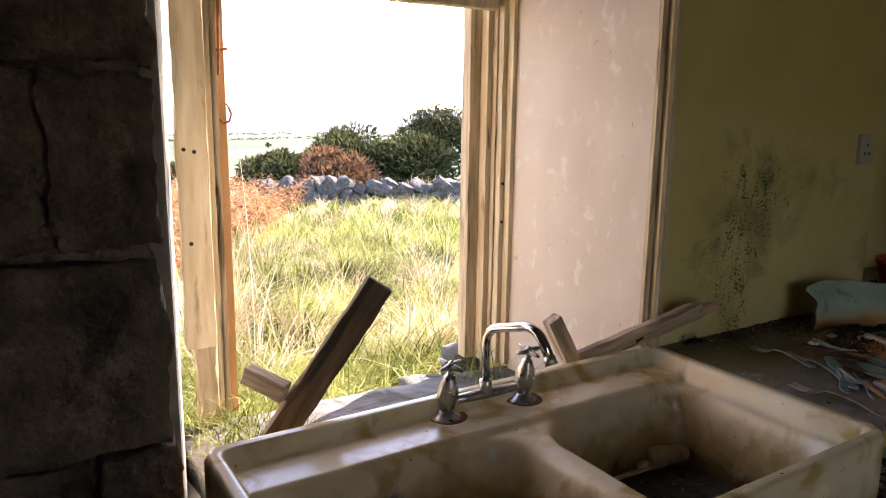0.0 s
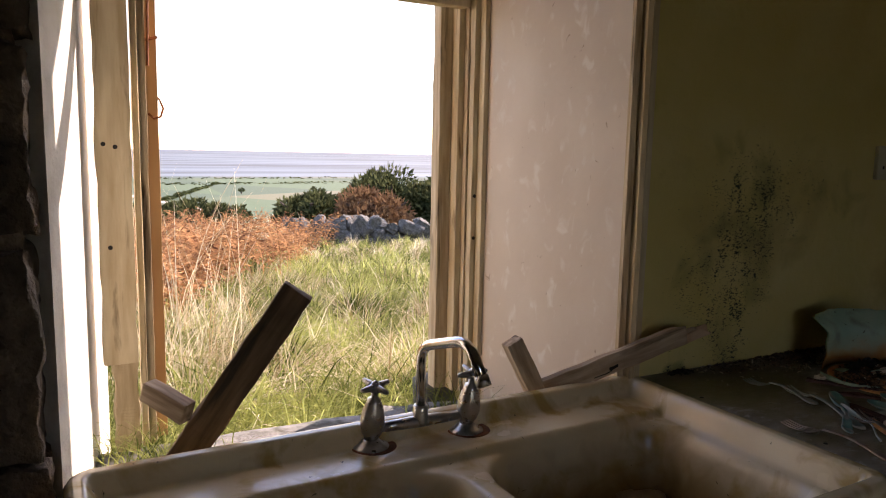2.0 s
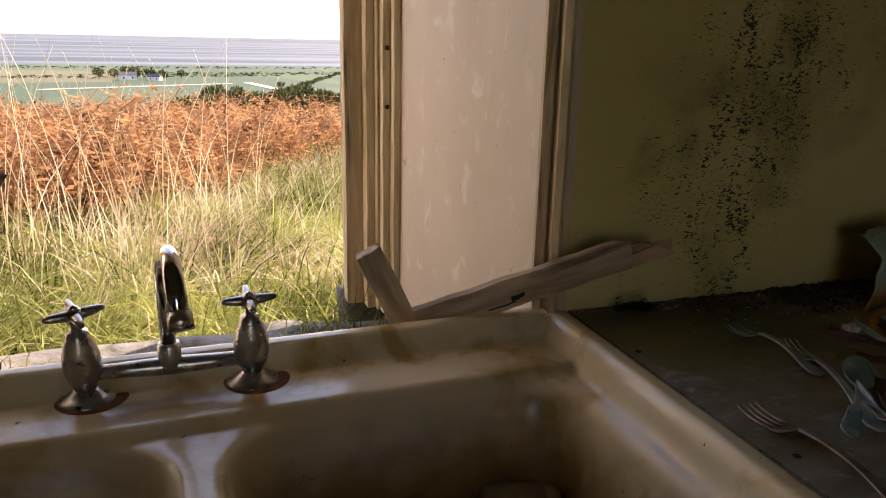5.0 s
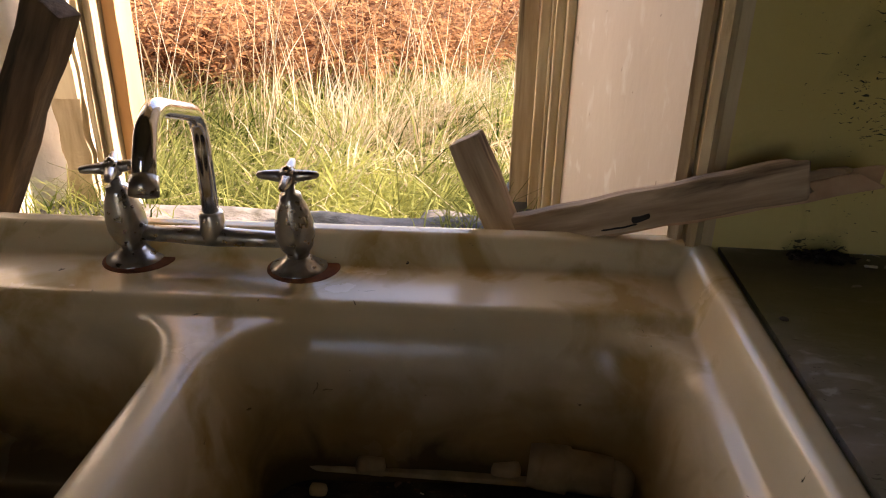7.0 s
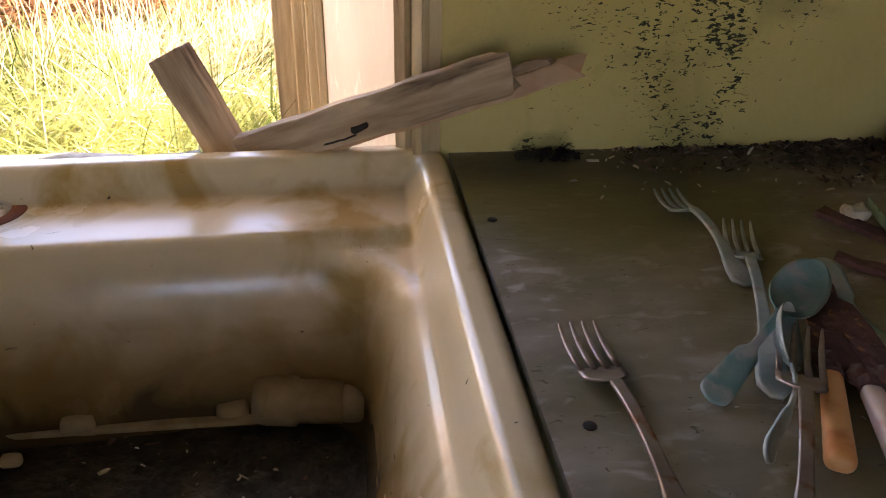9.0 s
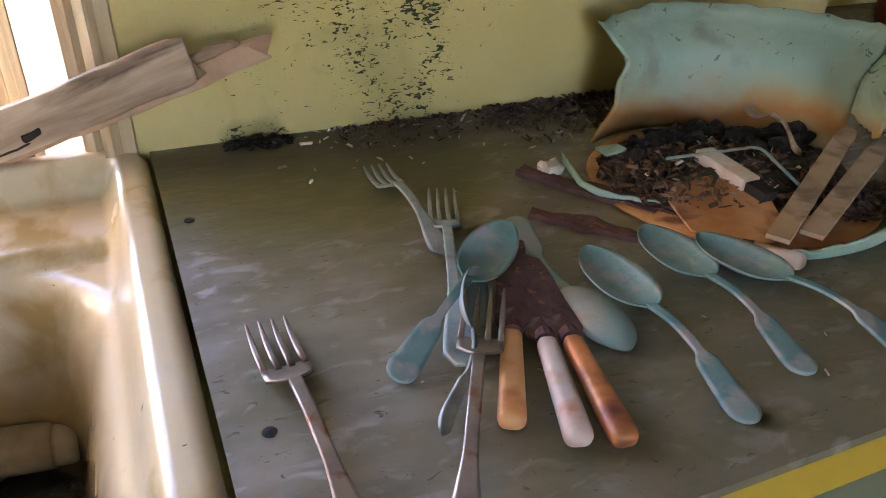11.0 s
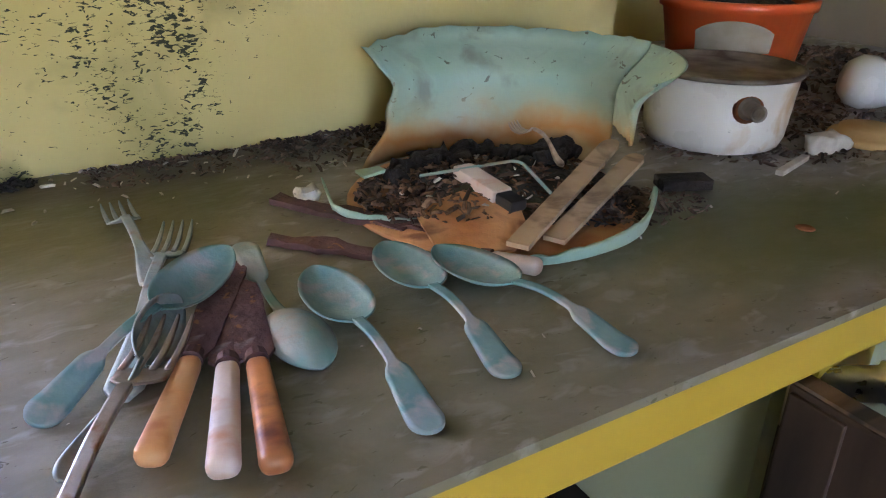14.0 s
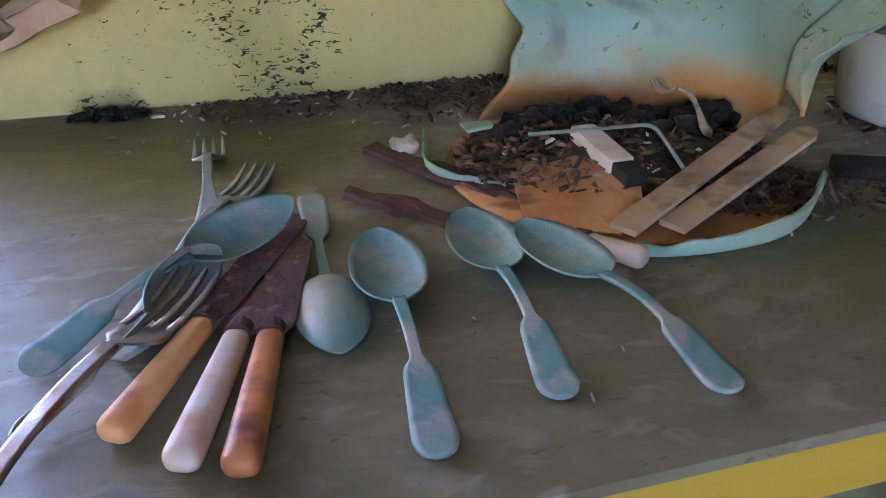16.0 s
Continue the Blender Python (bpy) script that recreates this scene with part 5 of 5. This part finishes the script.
build_spoon((1.5785, 0.998, Z - 0.001), (1.567, 0.811, Z), 0.0212, M_VERDI, "verdigris-green dessert spoon lying face up")
build_spoon((1.638, 1.010, Z - 0.001), (1.6275, 0.830, Z), 0.0212, M_VERDI, "dusty verdigris dessert spoon lying face up")
build_spoon((1.664, 0.980, Z + 0.002), (1.702, 0.814, Z), 0.0212, M_VERDI, "green-blotched dessert spoon lying face up")
build_fork((1.342, 0.995, Z), (1.351, 0.795, Z), 0.0140, M_SILVER, "rust-streaked table fork lying beside the sink")
build_knife((1.6965, 0.963, Z + 0.001), (1.695, 0.957, Z + 0.005), (1.7185, 0.925, Z + 0.0055), M_BONE_PINK, "knife with a pale pinkish handle under the basin edge", 0.0068)

# ---- broken basin ----
BASIN = Vector((1.770, 1.065, 0))


def basin_radius(z):
    h = min(1, max(0, (z - 0.902) / 0.115))
    return 0.134 + 0.014 * h + 0.031 * smoothstep(0.62, 1.0, h) ** 1.5


def basin_piece(a0, a1, low, high, material, steps=40, rows=14, thick=0.003, curl=0.0):
    """A piece of the basin's wall between two angles; low and high give its edges."""
    bm = bmesh.new()
    inner, outer = [], []
    for i in range(steps + 1):
        f = i / steps
        z0, z1 = low(f), high(f)
        ri, ro = [], []
        for k in range(rows + 1):
            z = z0 + (z1 - z0) * k / rows
            first = a0(k / rows) if callable(a0) else a0
            a = radians(first + (a1 - first) * f)
            r = basin_radius(z) + 0.004 * noise.noise(Vector((a * 2, z * 20, 5))) - curl * f ** 1.5
            ri.append(bm.verts.new((BASIN.x + r * math.cos(a), BASIN.y + r * math.sin(a), z)))
            ro.append(bm.verts.new((BASIN.x + (r + thick) * math.cos(a), BASIN.y + (r + thick) * math.sin(a), z)))
        inner.append(ri), outer.append(ro)
    for i in range(steps):
        for k in range(rows):
            bm.faces.new((inner[i][k], inner[i][k + 1], inner[i + 1][k + 1], inner[i + 1][k]))
            bm.faces.new((outer[i][k], outer[i + 1][k], outer[i + 1][k + 1], outer[i][k + 1]))
        bm.faces.new((inner[i][-1], outer[i][-1], outer[i + 1][-1], inner[i + 1][-1]))
        bm.faces.new((inner[i][0], inner[i + 1][0], outer[i + 1][0], outer[i][0]))
    for col in (0, -1):
        for k in range(rows):
            bm.faces.new((inner[col][k], outer[col][k], outer[col][k + 1], inner[col][k + 1]))
    bmesh.ops.recalc_face_normals(bm, faces=bm.faces[:])
    return bm


def mint_basin_material():
    """Mint plastic, rust-stained in a tide mark near its foot."""
    m = M_MINT.copy()
    m.name = "mint_plastic_tide_mark"
    n, l = m.node_tree.nodes, m.node_tree.links
    p = n["Principled BSDF"]
    base_col = p.inputs["Base Color"].links[0].from_socket
    tc, sep, ns = n.new("ShaderNodeTexCoord"), n.new("ShaderNodeSeparateXYZ"), n.new("ShaderNodeTexNoise")
    ns.inputs["Scale"].default_value, ns.inputs["Detail"].default_value = 14.0, 6.0
    l.new(tc.outputs["Object"], sep.inputs[0]), l.new(tc.outputs["Object"], ns.inputs["Vector"])
    ad = n.new("ShaderNodeMath")
    ad.operation = "MULTIPLY_ADD"
    ad.inputs[1].default_value = 0.10
    l.new(ns.outputs["Fac"], ad.inputs[0]), l.new(sep.outputs[2], ad.inputs[2])
    cur = base_col
    for lo, hi, c in ((1.025, 0.990, (0.46, 0.46, 0.27)), (1.004, 0.974, (0.52, 0.24, 0.06)), (0.972, 0.950, (0.52, 0.38, 0.19))):
        r, x = n.new("ShaderNodeMapRange"), n.new("ShaderNodeMix")
        r.inputs["From Min"].default_value, r.inputs["From Max"].default_value = lo, hi
        x.data_type = "RGBA"
        l.new(ad.outputs[0], r.inputs["Value"]), l.new(r.outputs[0], x.inputs[0])
        l.new(cur, x.inputs[6])
        x.inputs[7].default_value = (*c, 1)
        cur = x.outputs[2]
    l.new(cur, p.inputs["Base Color"])
    return m


M_MINT_TIDE = mint_basin_material()
basin = thing("broken_basin", Matrix(), "broken mint-green plastic wash basin, rust-stained, full of debris", "basin")
part("back_wall", basin_piece(lambda h: 120 - 62 * h + 47 * h * h + 1.5 * math.sin(h * 17), 3, lambda f: 0.903, lambda f: 1.008 + 0.012 * smoothstep(0, 0.3, f) - 0.004 * noise.noise(Vector((f * 20, 0, 0))), M_MINT), M_MINT_TIDE, basin, "mint-green wall with an orange tide mark", True)
part("torn_flap", basin_piece(2.4, -46, lambda f: 0.947 - 0.006 * math.sin(f * 5) + 0.055 * smoothstep(0.45, 1, f) + 0.006 * noise.noise(Vector((f * 14, 3, 0))), lambda f: 1.018 - 0.008 * f, M_MINT, 24, 14, 0.003, 0.048), M_MINT_TIDE, basin, "torn ragged flap of the rim", True)
part("front_shard", basin_piece(-114, -38, lambda f: 0.902, lambda f: 0.908 + 0.012 * f + 0.004 * noise.noise(Vector((f * 12, 1, 0))), M_MINT, 30, 5), M_MINT, basin, "pale green broken edge", True)
side_path = rounded([(1.650, 1.146, 0.905), (1.632, 1.078, 0.905), (1.668, 1.046, 0.905), (1.722, 1.030, 0.907)], 0.022, 8)
bm = bmesh.new()
shard_rows = []
for i, q in enumerate(side_path):
    f = i / (len(side_path) - 1)
    tall = 0.009 * (1 - f) ** 0.6 + 0.002 + 0.002 * noise.noise(Vector((f * 9, 4, 0)))
    d = (side_path[min(i + 1, len(side_path) - 1)] - side_path[max(i - 1, 0)]).normalized()
    out = Vector((d.y, -d.x, 0))
    shard_rows.append([bm.verts.new(q), bm.verts.new(q + out * 0.004 + Vector((0, 0, tall))), bm.verts.new(q + out * 0.0055 + Vector((0, 0, tall))), bm.verts.new(q + out * 0.003)])
for a, b in zip(shard_rows, shard_rows[1:]):
    for k in range(4):
        bm.faces.new((a[k], b[k], b[(k + 1) % 4], a[(k + 1) % 4]))
bm.faces.new(shard_rows[0]), bm.faces.new(shard_rows[-1][::-1])
bmesh.ops.recalc_face_normals(bm, faces=bm.faces[:])
part("side_shard", bm, M_MINT, basin, "pale green curved broken edge", True)
bm = lathe([(0.0, 0.9045), (0.10, 0.9045), (0.124, 0.9055), (0.126, 0.9030), (0.0, 0.9012)], 48, None, Matrix.Translation((BASIN.x, BASIN.y, 0)))
part("base", bm, M_RUSTY_PLASTIC, basin, "rust-orange stained basin bottom", True)
bm = bmesh.new()
flap = [(1.679, 1.034, 0.913), (1.671, 0.994, 0.908), (1.690, 0.968, 0.908), (1.716, 0.954, 0.909), (1.742, 0.972, 0.912), (1.755, 1.002, 0.917), (1.748, 1.034, 0.920), (1.728, 1.050, 0.920), (1.704, 1.048, 0.917)]
vs = [bm.verts.new(p) for p in flap]
lo = [bm.verts.new((p[0], p[1], p[2] - 0.002)) for p in flap]
bm.faces.new(vs), bm.faces.new(lo[::-1])
for i in range(len(flap)):
    bm.faces.new((vs[i], vs[(i + 1) % len(flap)], lo[(i + 1) % len(flap)], lo[i]))
bmesh.ops.recalc_face_normals(bm, faces=bm.faces[:])
part("loose_shard", bm, M_RUSTY_PLASTIC, basin, "rust-orange curved shard")
muck_patch("basin_soil", 1.790, 1.075, 0.105, 0.085, 0.905, 0.022, M_DIRT, "black soil and burnt rubbish heaped in the basin", "dirt", 12.0)
scatter("basin_twigs", 700, oval(1.765, 1.075, 0.115, 0.080, 0.914, 0.018), 0.007, M_TWIG, "fine brown twigs and fibres in the basin", 73)
scatter("basin_litter", 420, oval(1.835, 0.995, 0.062, 0.040, 0.906, 0.010), 0.007, M_LITTER, "dark burnt bits under the spatula sticks", 74)
scatter("basin_litter", 1500, oval(1.775, 1.08, 0.118, 0.092, 0.908, 0.022), 0.0075, M_LITTER, "dark twigs and charred bits in the basin", 71)
scatter("basin_chips", 40, oval(1.775, 1.07, 0.10, 0.08, 0.915, 0.02), 0.005, M_CHIP, "pale crumbs in the basin", 72)
for x, y, sx, sy, sz, sd in ((1.745, 1.130, 0.030, 0.022, 0.022, 1), (1.790, 1.135, 0.036, 0.020, 0.018, 2), (1.860, 1.095, 0.034, 0.026, 0.022, 3), (1.720, 1.125, 0.018, 0.014, 0.02, 4), (1.825, 1.115, 0.03, 0.02, 0.014, 6), (1.765, 1.115, 0.02, 0.016, 0.02, 7), (1.805, 1.10, 0.022, 0.016, 0.016, 8), (1.70, 1.105, 0.016, 0.014, 0.014, 9), (1.84, 1.075, 0.02, 0.02, 0.018, 10), (1.735, 1.085, 0.02, 0.012, 0.010, 13)):
    ob = tagged(finish("charred_lump", rough_block((sx * 1.25, sy * 1.1, sz * 0.9), 8, 0.010, 85, sd * 5.0, 0.3), M_CHAR, False), "charred black lump in the broken basin", "debris", "charred lumps")
    ob.location = (x, y, 0.918)


def build_stick(p, q, w, mat_a, label, name="flat_stick"):
    ln = (Vector(q) - Vector(p)).length
    ob = thing(name, lie(p, q), label, "stick", "sticks in the basin")
    st = []
    for i in range(30):
        t = 1 - (1 - i / 29) ** 1.9
        hw = w * (1.0 if t < 0.93 else math.sqrt(max(0.03, 1 - ((t - 0.93) / 0.071) ** 2)))
        st.append((ln * t, hw, 0, 0))
    part("body", loft(st, 0.004, 5), mat_a, ob)
    return ob


M_SPATULA = surface("charred_pale_wood", (0.40, 0.29, 0.18), (0.52, 0.40, 0.27), 20.0, 0.8, 0.3, 80.0, stain=(0.09, 0.05, 0.03), stain_scale=16.0, stain_cut=0.50)
build_stick((1.717, 0.953, 0.912), (1.910, 1.066, 0.932), 0.0088, M_SPATULA, "half-burnt flat wooden spatula stick")
build_stick((1.748, 0.950, 0.911), (1.903, 1.026, 0.930), 0.0088, M_SPATULA, "half-burnt flat wooden spatula stick")
brush = thing("penknife", lie((1.748, 1.079, 0.926), (1.750, 0.994, 0.920)), "small white-handled knife with a dark end lying in the basin", "knife")
part("handle", box(-0.0095, 0.0095, 0, 0.060, -0.005, 0.006, 0.002), M_BONE_WHITE, brush)
part("end_cap", box(-0.008, 0.008, 0.0605, 0.082, -0.004, 0.005, 0.002), M_BLACK, brush)
wire = tagged(finish("bent_wire", tube(rounded([(1.704, 1.074, 0.930), (1.798, 1.064, 0.932), (1.788, 1.006, 0.922)], 0.012), 0.0015, 8), M_VERDI_RUST, True), "bent grey-green wire handle lying over the debris", "wire")
build_fork((1.826, 1.118, 0.944), (1.842, 1.058, 0.918), 0.007, M_SPATULA, "small brown rusted fork standing in the debris")
ob = tagged(finish("plastic_shard", roughen(box(1.670, 1.694, 1.115, 1.131, 0.921, 0.924, 0.001), 0.003, 40), M_MINT), "small mint-green plastic shard on the debris", "shard")

# ---- flakes beside the basin ----
for p, q, w, sd in (((1.570, 1.070, 0.9035), (1.632, 1.006, 0.9035), 0.008, 1.0), ((1.603, 1.146, 0.9045), (1.672, 1.034, 0.9055), 0.010, 2.0), ((1.640, 1.078, 0.904), (1.715, 0.995, 0.904), 0.008, 3.0)):
    ln = (Vector(q) - Vector(p)).length
    bm = loft([(ln * i / 10, w * (0.6 + 0.4 * math.sin(math.pi * i / 10)), 0.0, 0.0) for i in range(11)], 0.005, 4)
    ob = tagged(finish("rust_flake", roughen(bm, 0.0035, 60, sd), M_BLADE), "long flaking piece of rusted iron on the worktop", "rust flake", "rusted flakes")
    ob.matrix_world = lie(p, q)
ob = tagged(finish("shell", rough_block((0.018, 0.016, 0.012), 4, 0.005, 150, 2.0, 0.6), M_CHIP, True), "small pale snail shell beside the basin", "shell")
ob.location = (1.627, 1.133, 0.908)

# ---- pan, bucket and odds beyond ----
pan = thing("saucepan", pose(2.086, 1.098, 0.9005, 0, 0, 0), "chipped white enamel saucepan without its handle, rusted inside", "saucepan")
part("body", lathe([(0.0, 0.0), (0.060, 0.0), (0.070, 0.004), (0.074, 0.014), (0.080, 0.078), (0.0775, 0.078), (0.071, 0.016), (0.060, 0.008), (0.0, 0.007)], 48), M_POT, pan, "white enamel with rust chips", True)
part("rim", lathe([(0.0785, 0.078), (0.0835, 0.078), (0.085, 0.0805), (0.083, 0.083), (0.078, 0.082), (0.077, 0.079)], 48), M_POT_RIM, pan, "bare metal rolled rim", True)
part("lining", lathe([(0.0770, 0.0775), (0.0705, 0.017), (0.0700, 0.0172), (0.0765, 0.0775)], 48), M_POT_RIM, pan, "rust-brown inner wall", True)
part("crust", lathe([(0.0, 0.052), (0.05, 0.054), (0.0735, 0.050)], 40), M_GREYLABEL, pan, "dried grey crust", True)
hm = Matrix.Translation((-0.036, -0.069, 0.054)) @ Euler((radians(90), 0, radians(-27))).to_matrix().to_4x4()
part("handle_socket", lathe([(0.0125, -0.004), (0.012, 0.001), (0.0095, 0.003), (0.0085, 0.004), (0.0085, 0.022), (0.0055, 0.022), (0.005, 0.006), (0.0, 0.006)], 20, None, hm), M_POT_RIM, pan, "rusted handle socket", True)

part("rust_patch", lathe([(0.0, 0.0015), (0.012, 0.0012), (0.016, -0.0015)], 20, None, hm), M_RUST, pan, "rust stain round the socket", True)

bucket = thing("bucket", pose(2.300, 1.262, 0.9005), "orange plastic bucket with a worn grey label", "bucket")
part("body", lathe([(0.0, 0.0), (0.074, 0.0), (0.078, 0.004), (0.097, 0.112), (0.102, 0.112), (0.103, 0.124), (0.099, 0.126), (0.095, 0.122), (0.075, 0.006), (0.0, 0.005)], 48), M_ORANGE, bucket, "", True)
lab = bmesh.new()
g = []
for i in range(13):
    a = radians(-170 + 60 * i / 12)
    h = 0.030 * math.sin(math.pi * (0.08 + 0.84 * i / 12)) ** 0.5
    g.append([lab.verts.new(((0.079 + (zz - 0.004) * 0.176 + 0.0012) * math.cos(a), (0.079 + (zz - 0.004) * 0.176 + 0.0012) * math.sin(a), zz)) for zz in (0.064, 0.072 + h * 0.5, 0.074 + h)])
for a, b in zip(g, g[1:]):
    for k in range(2):
        lab.faces.new((a[k], b[k], b[k + 1], a[k + 1]))
part("label", lab, M_GREYLABEL, bucket, "worn grey shell-shaped label", True)
part("rubbish", roughen(lathe([(0.0, 0.128), (0.05, 0.126), (0.09, 0.108)], 36), 0.008, 60), M_CHAR, bucket, "black rubbish filling the bucket", False)

slab = tagged(finish("black_block", box(-0.024, 0.024, -0.012, 0.012, 0, 0.010, 0.0015), M_CHAR), "small flat black whetstone block on the worktop", "block")
slab.matrix_world = pose(1.941, 1.003, 0.9005, 0, 0, -23)
shade = thing("glass_shade", pose(2.372, 1.090, 0.932, 0, 78, 140), "milky white glass lamp shade lying on its side", "lamp shade")
part("body", lathe([(0.014, -0.045), (0.016, -0.033), (0.019, -0.028), (0.029, -0.008), (0.034, 0.011), (0.032, 0.026), (0.022, 0.038), (0.0, 0.041)], 28), M_GLASS_WHITE, shade, "", True)
lid = thing("rubber_disc", pose(2.235, 1.008, 0.9005), "yellow-brown perished rubber disc lying flat", "disc")
part("disc", lathe([(0.0, 0.0), (0.040, 0.0), (0.043, 0.004), (0.040, 0.009), (0.033, 0.010), (0.031, 0.016), (0.015, 0.020), (0.0, 0.020)], 32), M_RUBBER, lid, "", True)
tagged(finish("pale_strip", box(2.045, 2.115, 0.985, 0.993, 0.9005, 0.906, 0.001), M_CHIP), "thin pale strip of wood lying by the saucepan", "strip").matrix_world = Matrix.Translation((2.08, 0.99, 0)) @ pose(0, 0, 0, 0, 0, 16) @ Matrix.Translation((-2.08, -0.99, 0))
ob = tagged(finish("pale_lump", rough_block((0.05, 0.026, 0.02), 4, 0.006, 70, 5.0, 0.5), M_CHIP, True), "pale crumpled lump by the saucepan", "debris")
ob.location = (2.16, 1.01, 0.908)
ob = tagged(finish("wet_stain", lathe([(0.0, 0.0012), (0.006, 0.001), (0.008, 0.0)], 14, None, Matrix.Translation((1.957, 0.887, 0.9002))), M_RUST, True), "small rusty stain with a nail on the worktop", "stain")
for x, y in ((1.305 + 0.005, 1.160), (1.322, 0.905)):
    tagged(finish("screw_hole", lathe([(0.0, 0.0008), (0.0035, 0.0008), (0.0042, 0.0)], 14, None, Matrix.Translation((x + 0.004, y, 0.9002))), M_BLACK, True), "dark screw hole in the worktop", "hole")

scatter("worktop_litter", 1500, strip(1.47, 2.12, 1.245, 1.312, 0.901), 0.0045, M_LITTER, "dark leaf litter and plaster crumbs along the wall", 81)
scatter("worktop_litter", 900, strip(1.64, 2.12, 1.20, 1.312, 0.903), 0.0065, M_LITTER, "dark leaf litter heaped behind the basin", 85)
scatter("worktop_litter", 900, oval(2.20, 1.09, 0.20, 0.12, 0.901, 0.006), 0.007, M_LITTER, "dark crumbs round the saucepan", 82)
scatter("worktop_litter", 700, oval(2.52, 1.30, 0.25, 0.18, 0.901, 0.03), 0.012, M_LITTER, "dark rubbish in the far corner of the worktop", 86)
scatter("worktop_chips", 150, strip(1.40, 2.2, 1.19, 1.312, 0.902), 0.005, M_CHIP, "pale plaster chips along the wall", 83)
scatter("worktop_chips", 60, oval(1.75, 1.03, 0.42, 0.22, 0.901), 0.003, M_CHIP, "tiny pale crumbs on the worktop", 84)
scatter("worktop_litter", 120, oval(1.885, 0.975, 0.05, 0.03, 0.901), 0.005, M_LITTER, "dark crumbs by the basin's broken edge", 87)
scatter("corner_mould", 90, oval(1.395, 1.297, 0.035, 0.014, 0.901, 0.006), 0.008, M_CHAR, "black mouldy crumbs at the foot of the wall", 88)

# ---- socket on the wall ----
sock = thing("wall_socket", pose(2.052, WALL_Y, 1.358), "old dirty cream electric socket on the wall", "socket")
part("plate", box(-0.032, 0.032, -0.012, 0.0, -0.042, 0.042, 0.004), M_SOCKET, sock)
for x, z in ((-0.010, -0.012), (0.010, -0.012), (0.0, 0.012)):
    part("pin_hole", box(x - 0.003, x + 0.003, -0.0128, -0.0115, z - 0.004, z + 0.004), M_BLACK, sock)
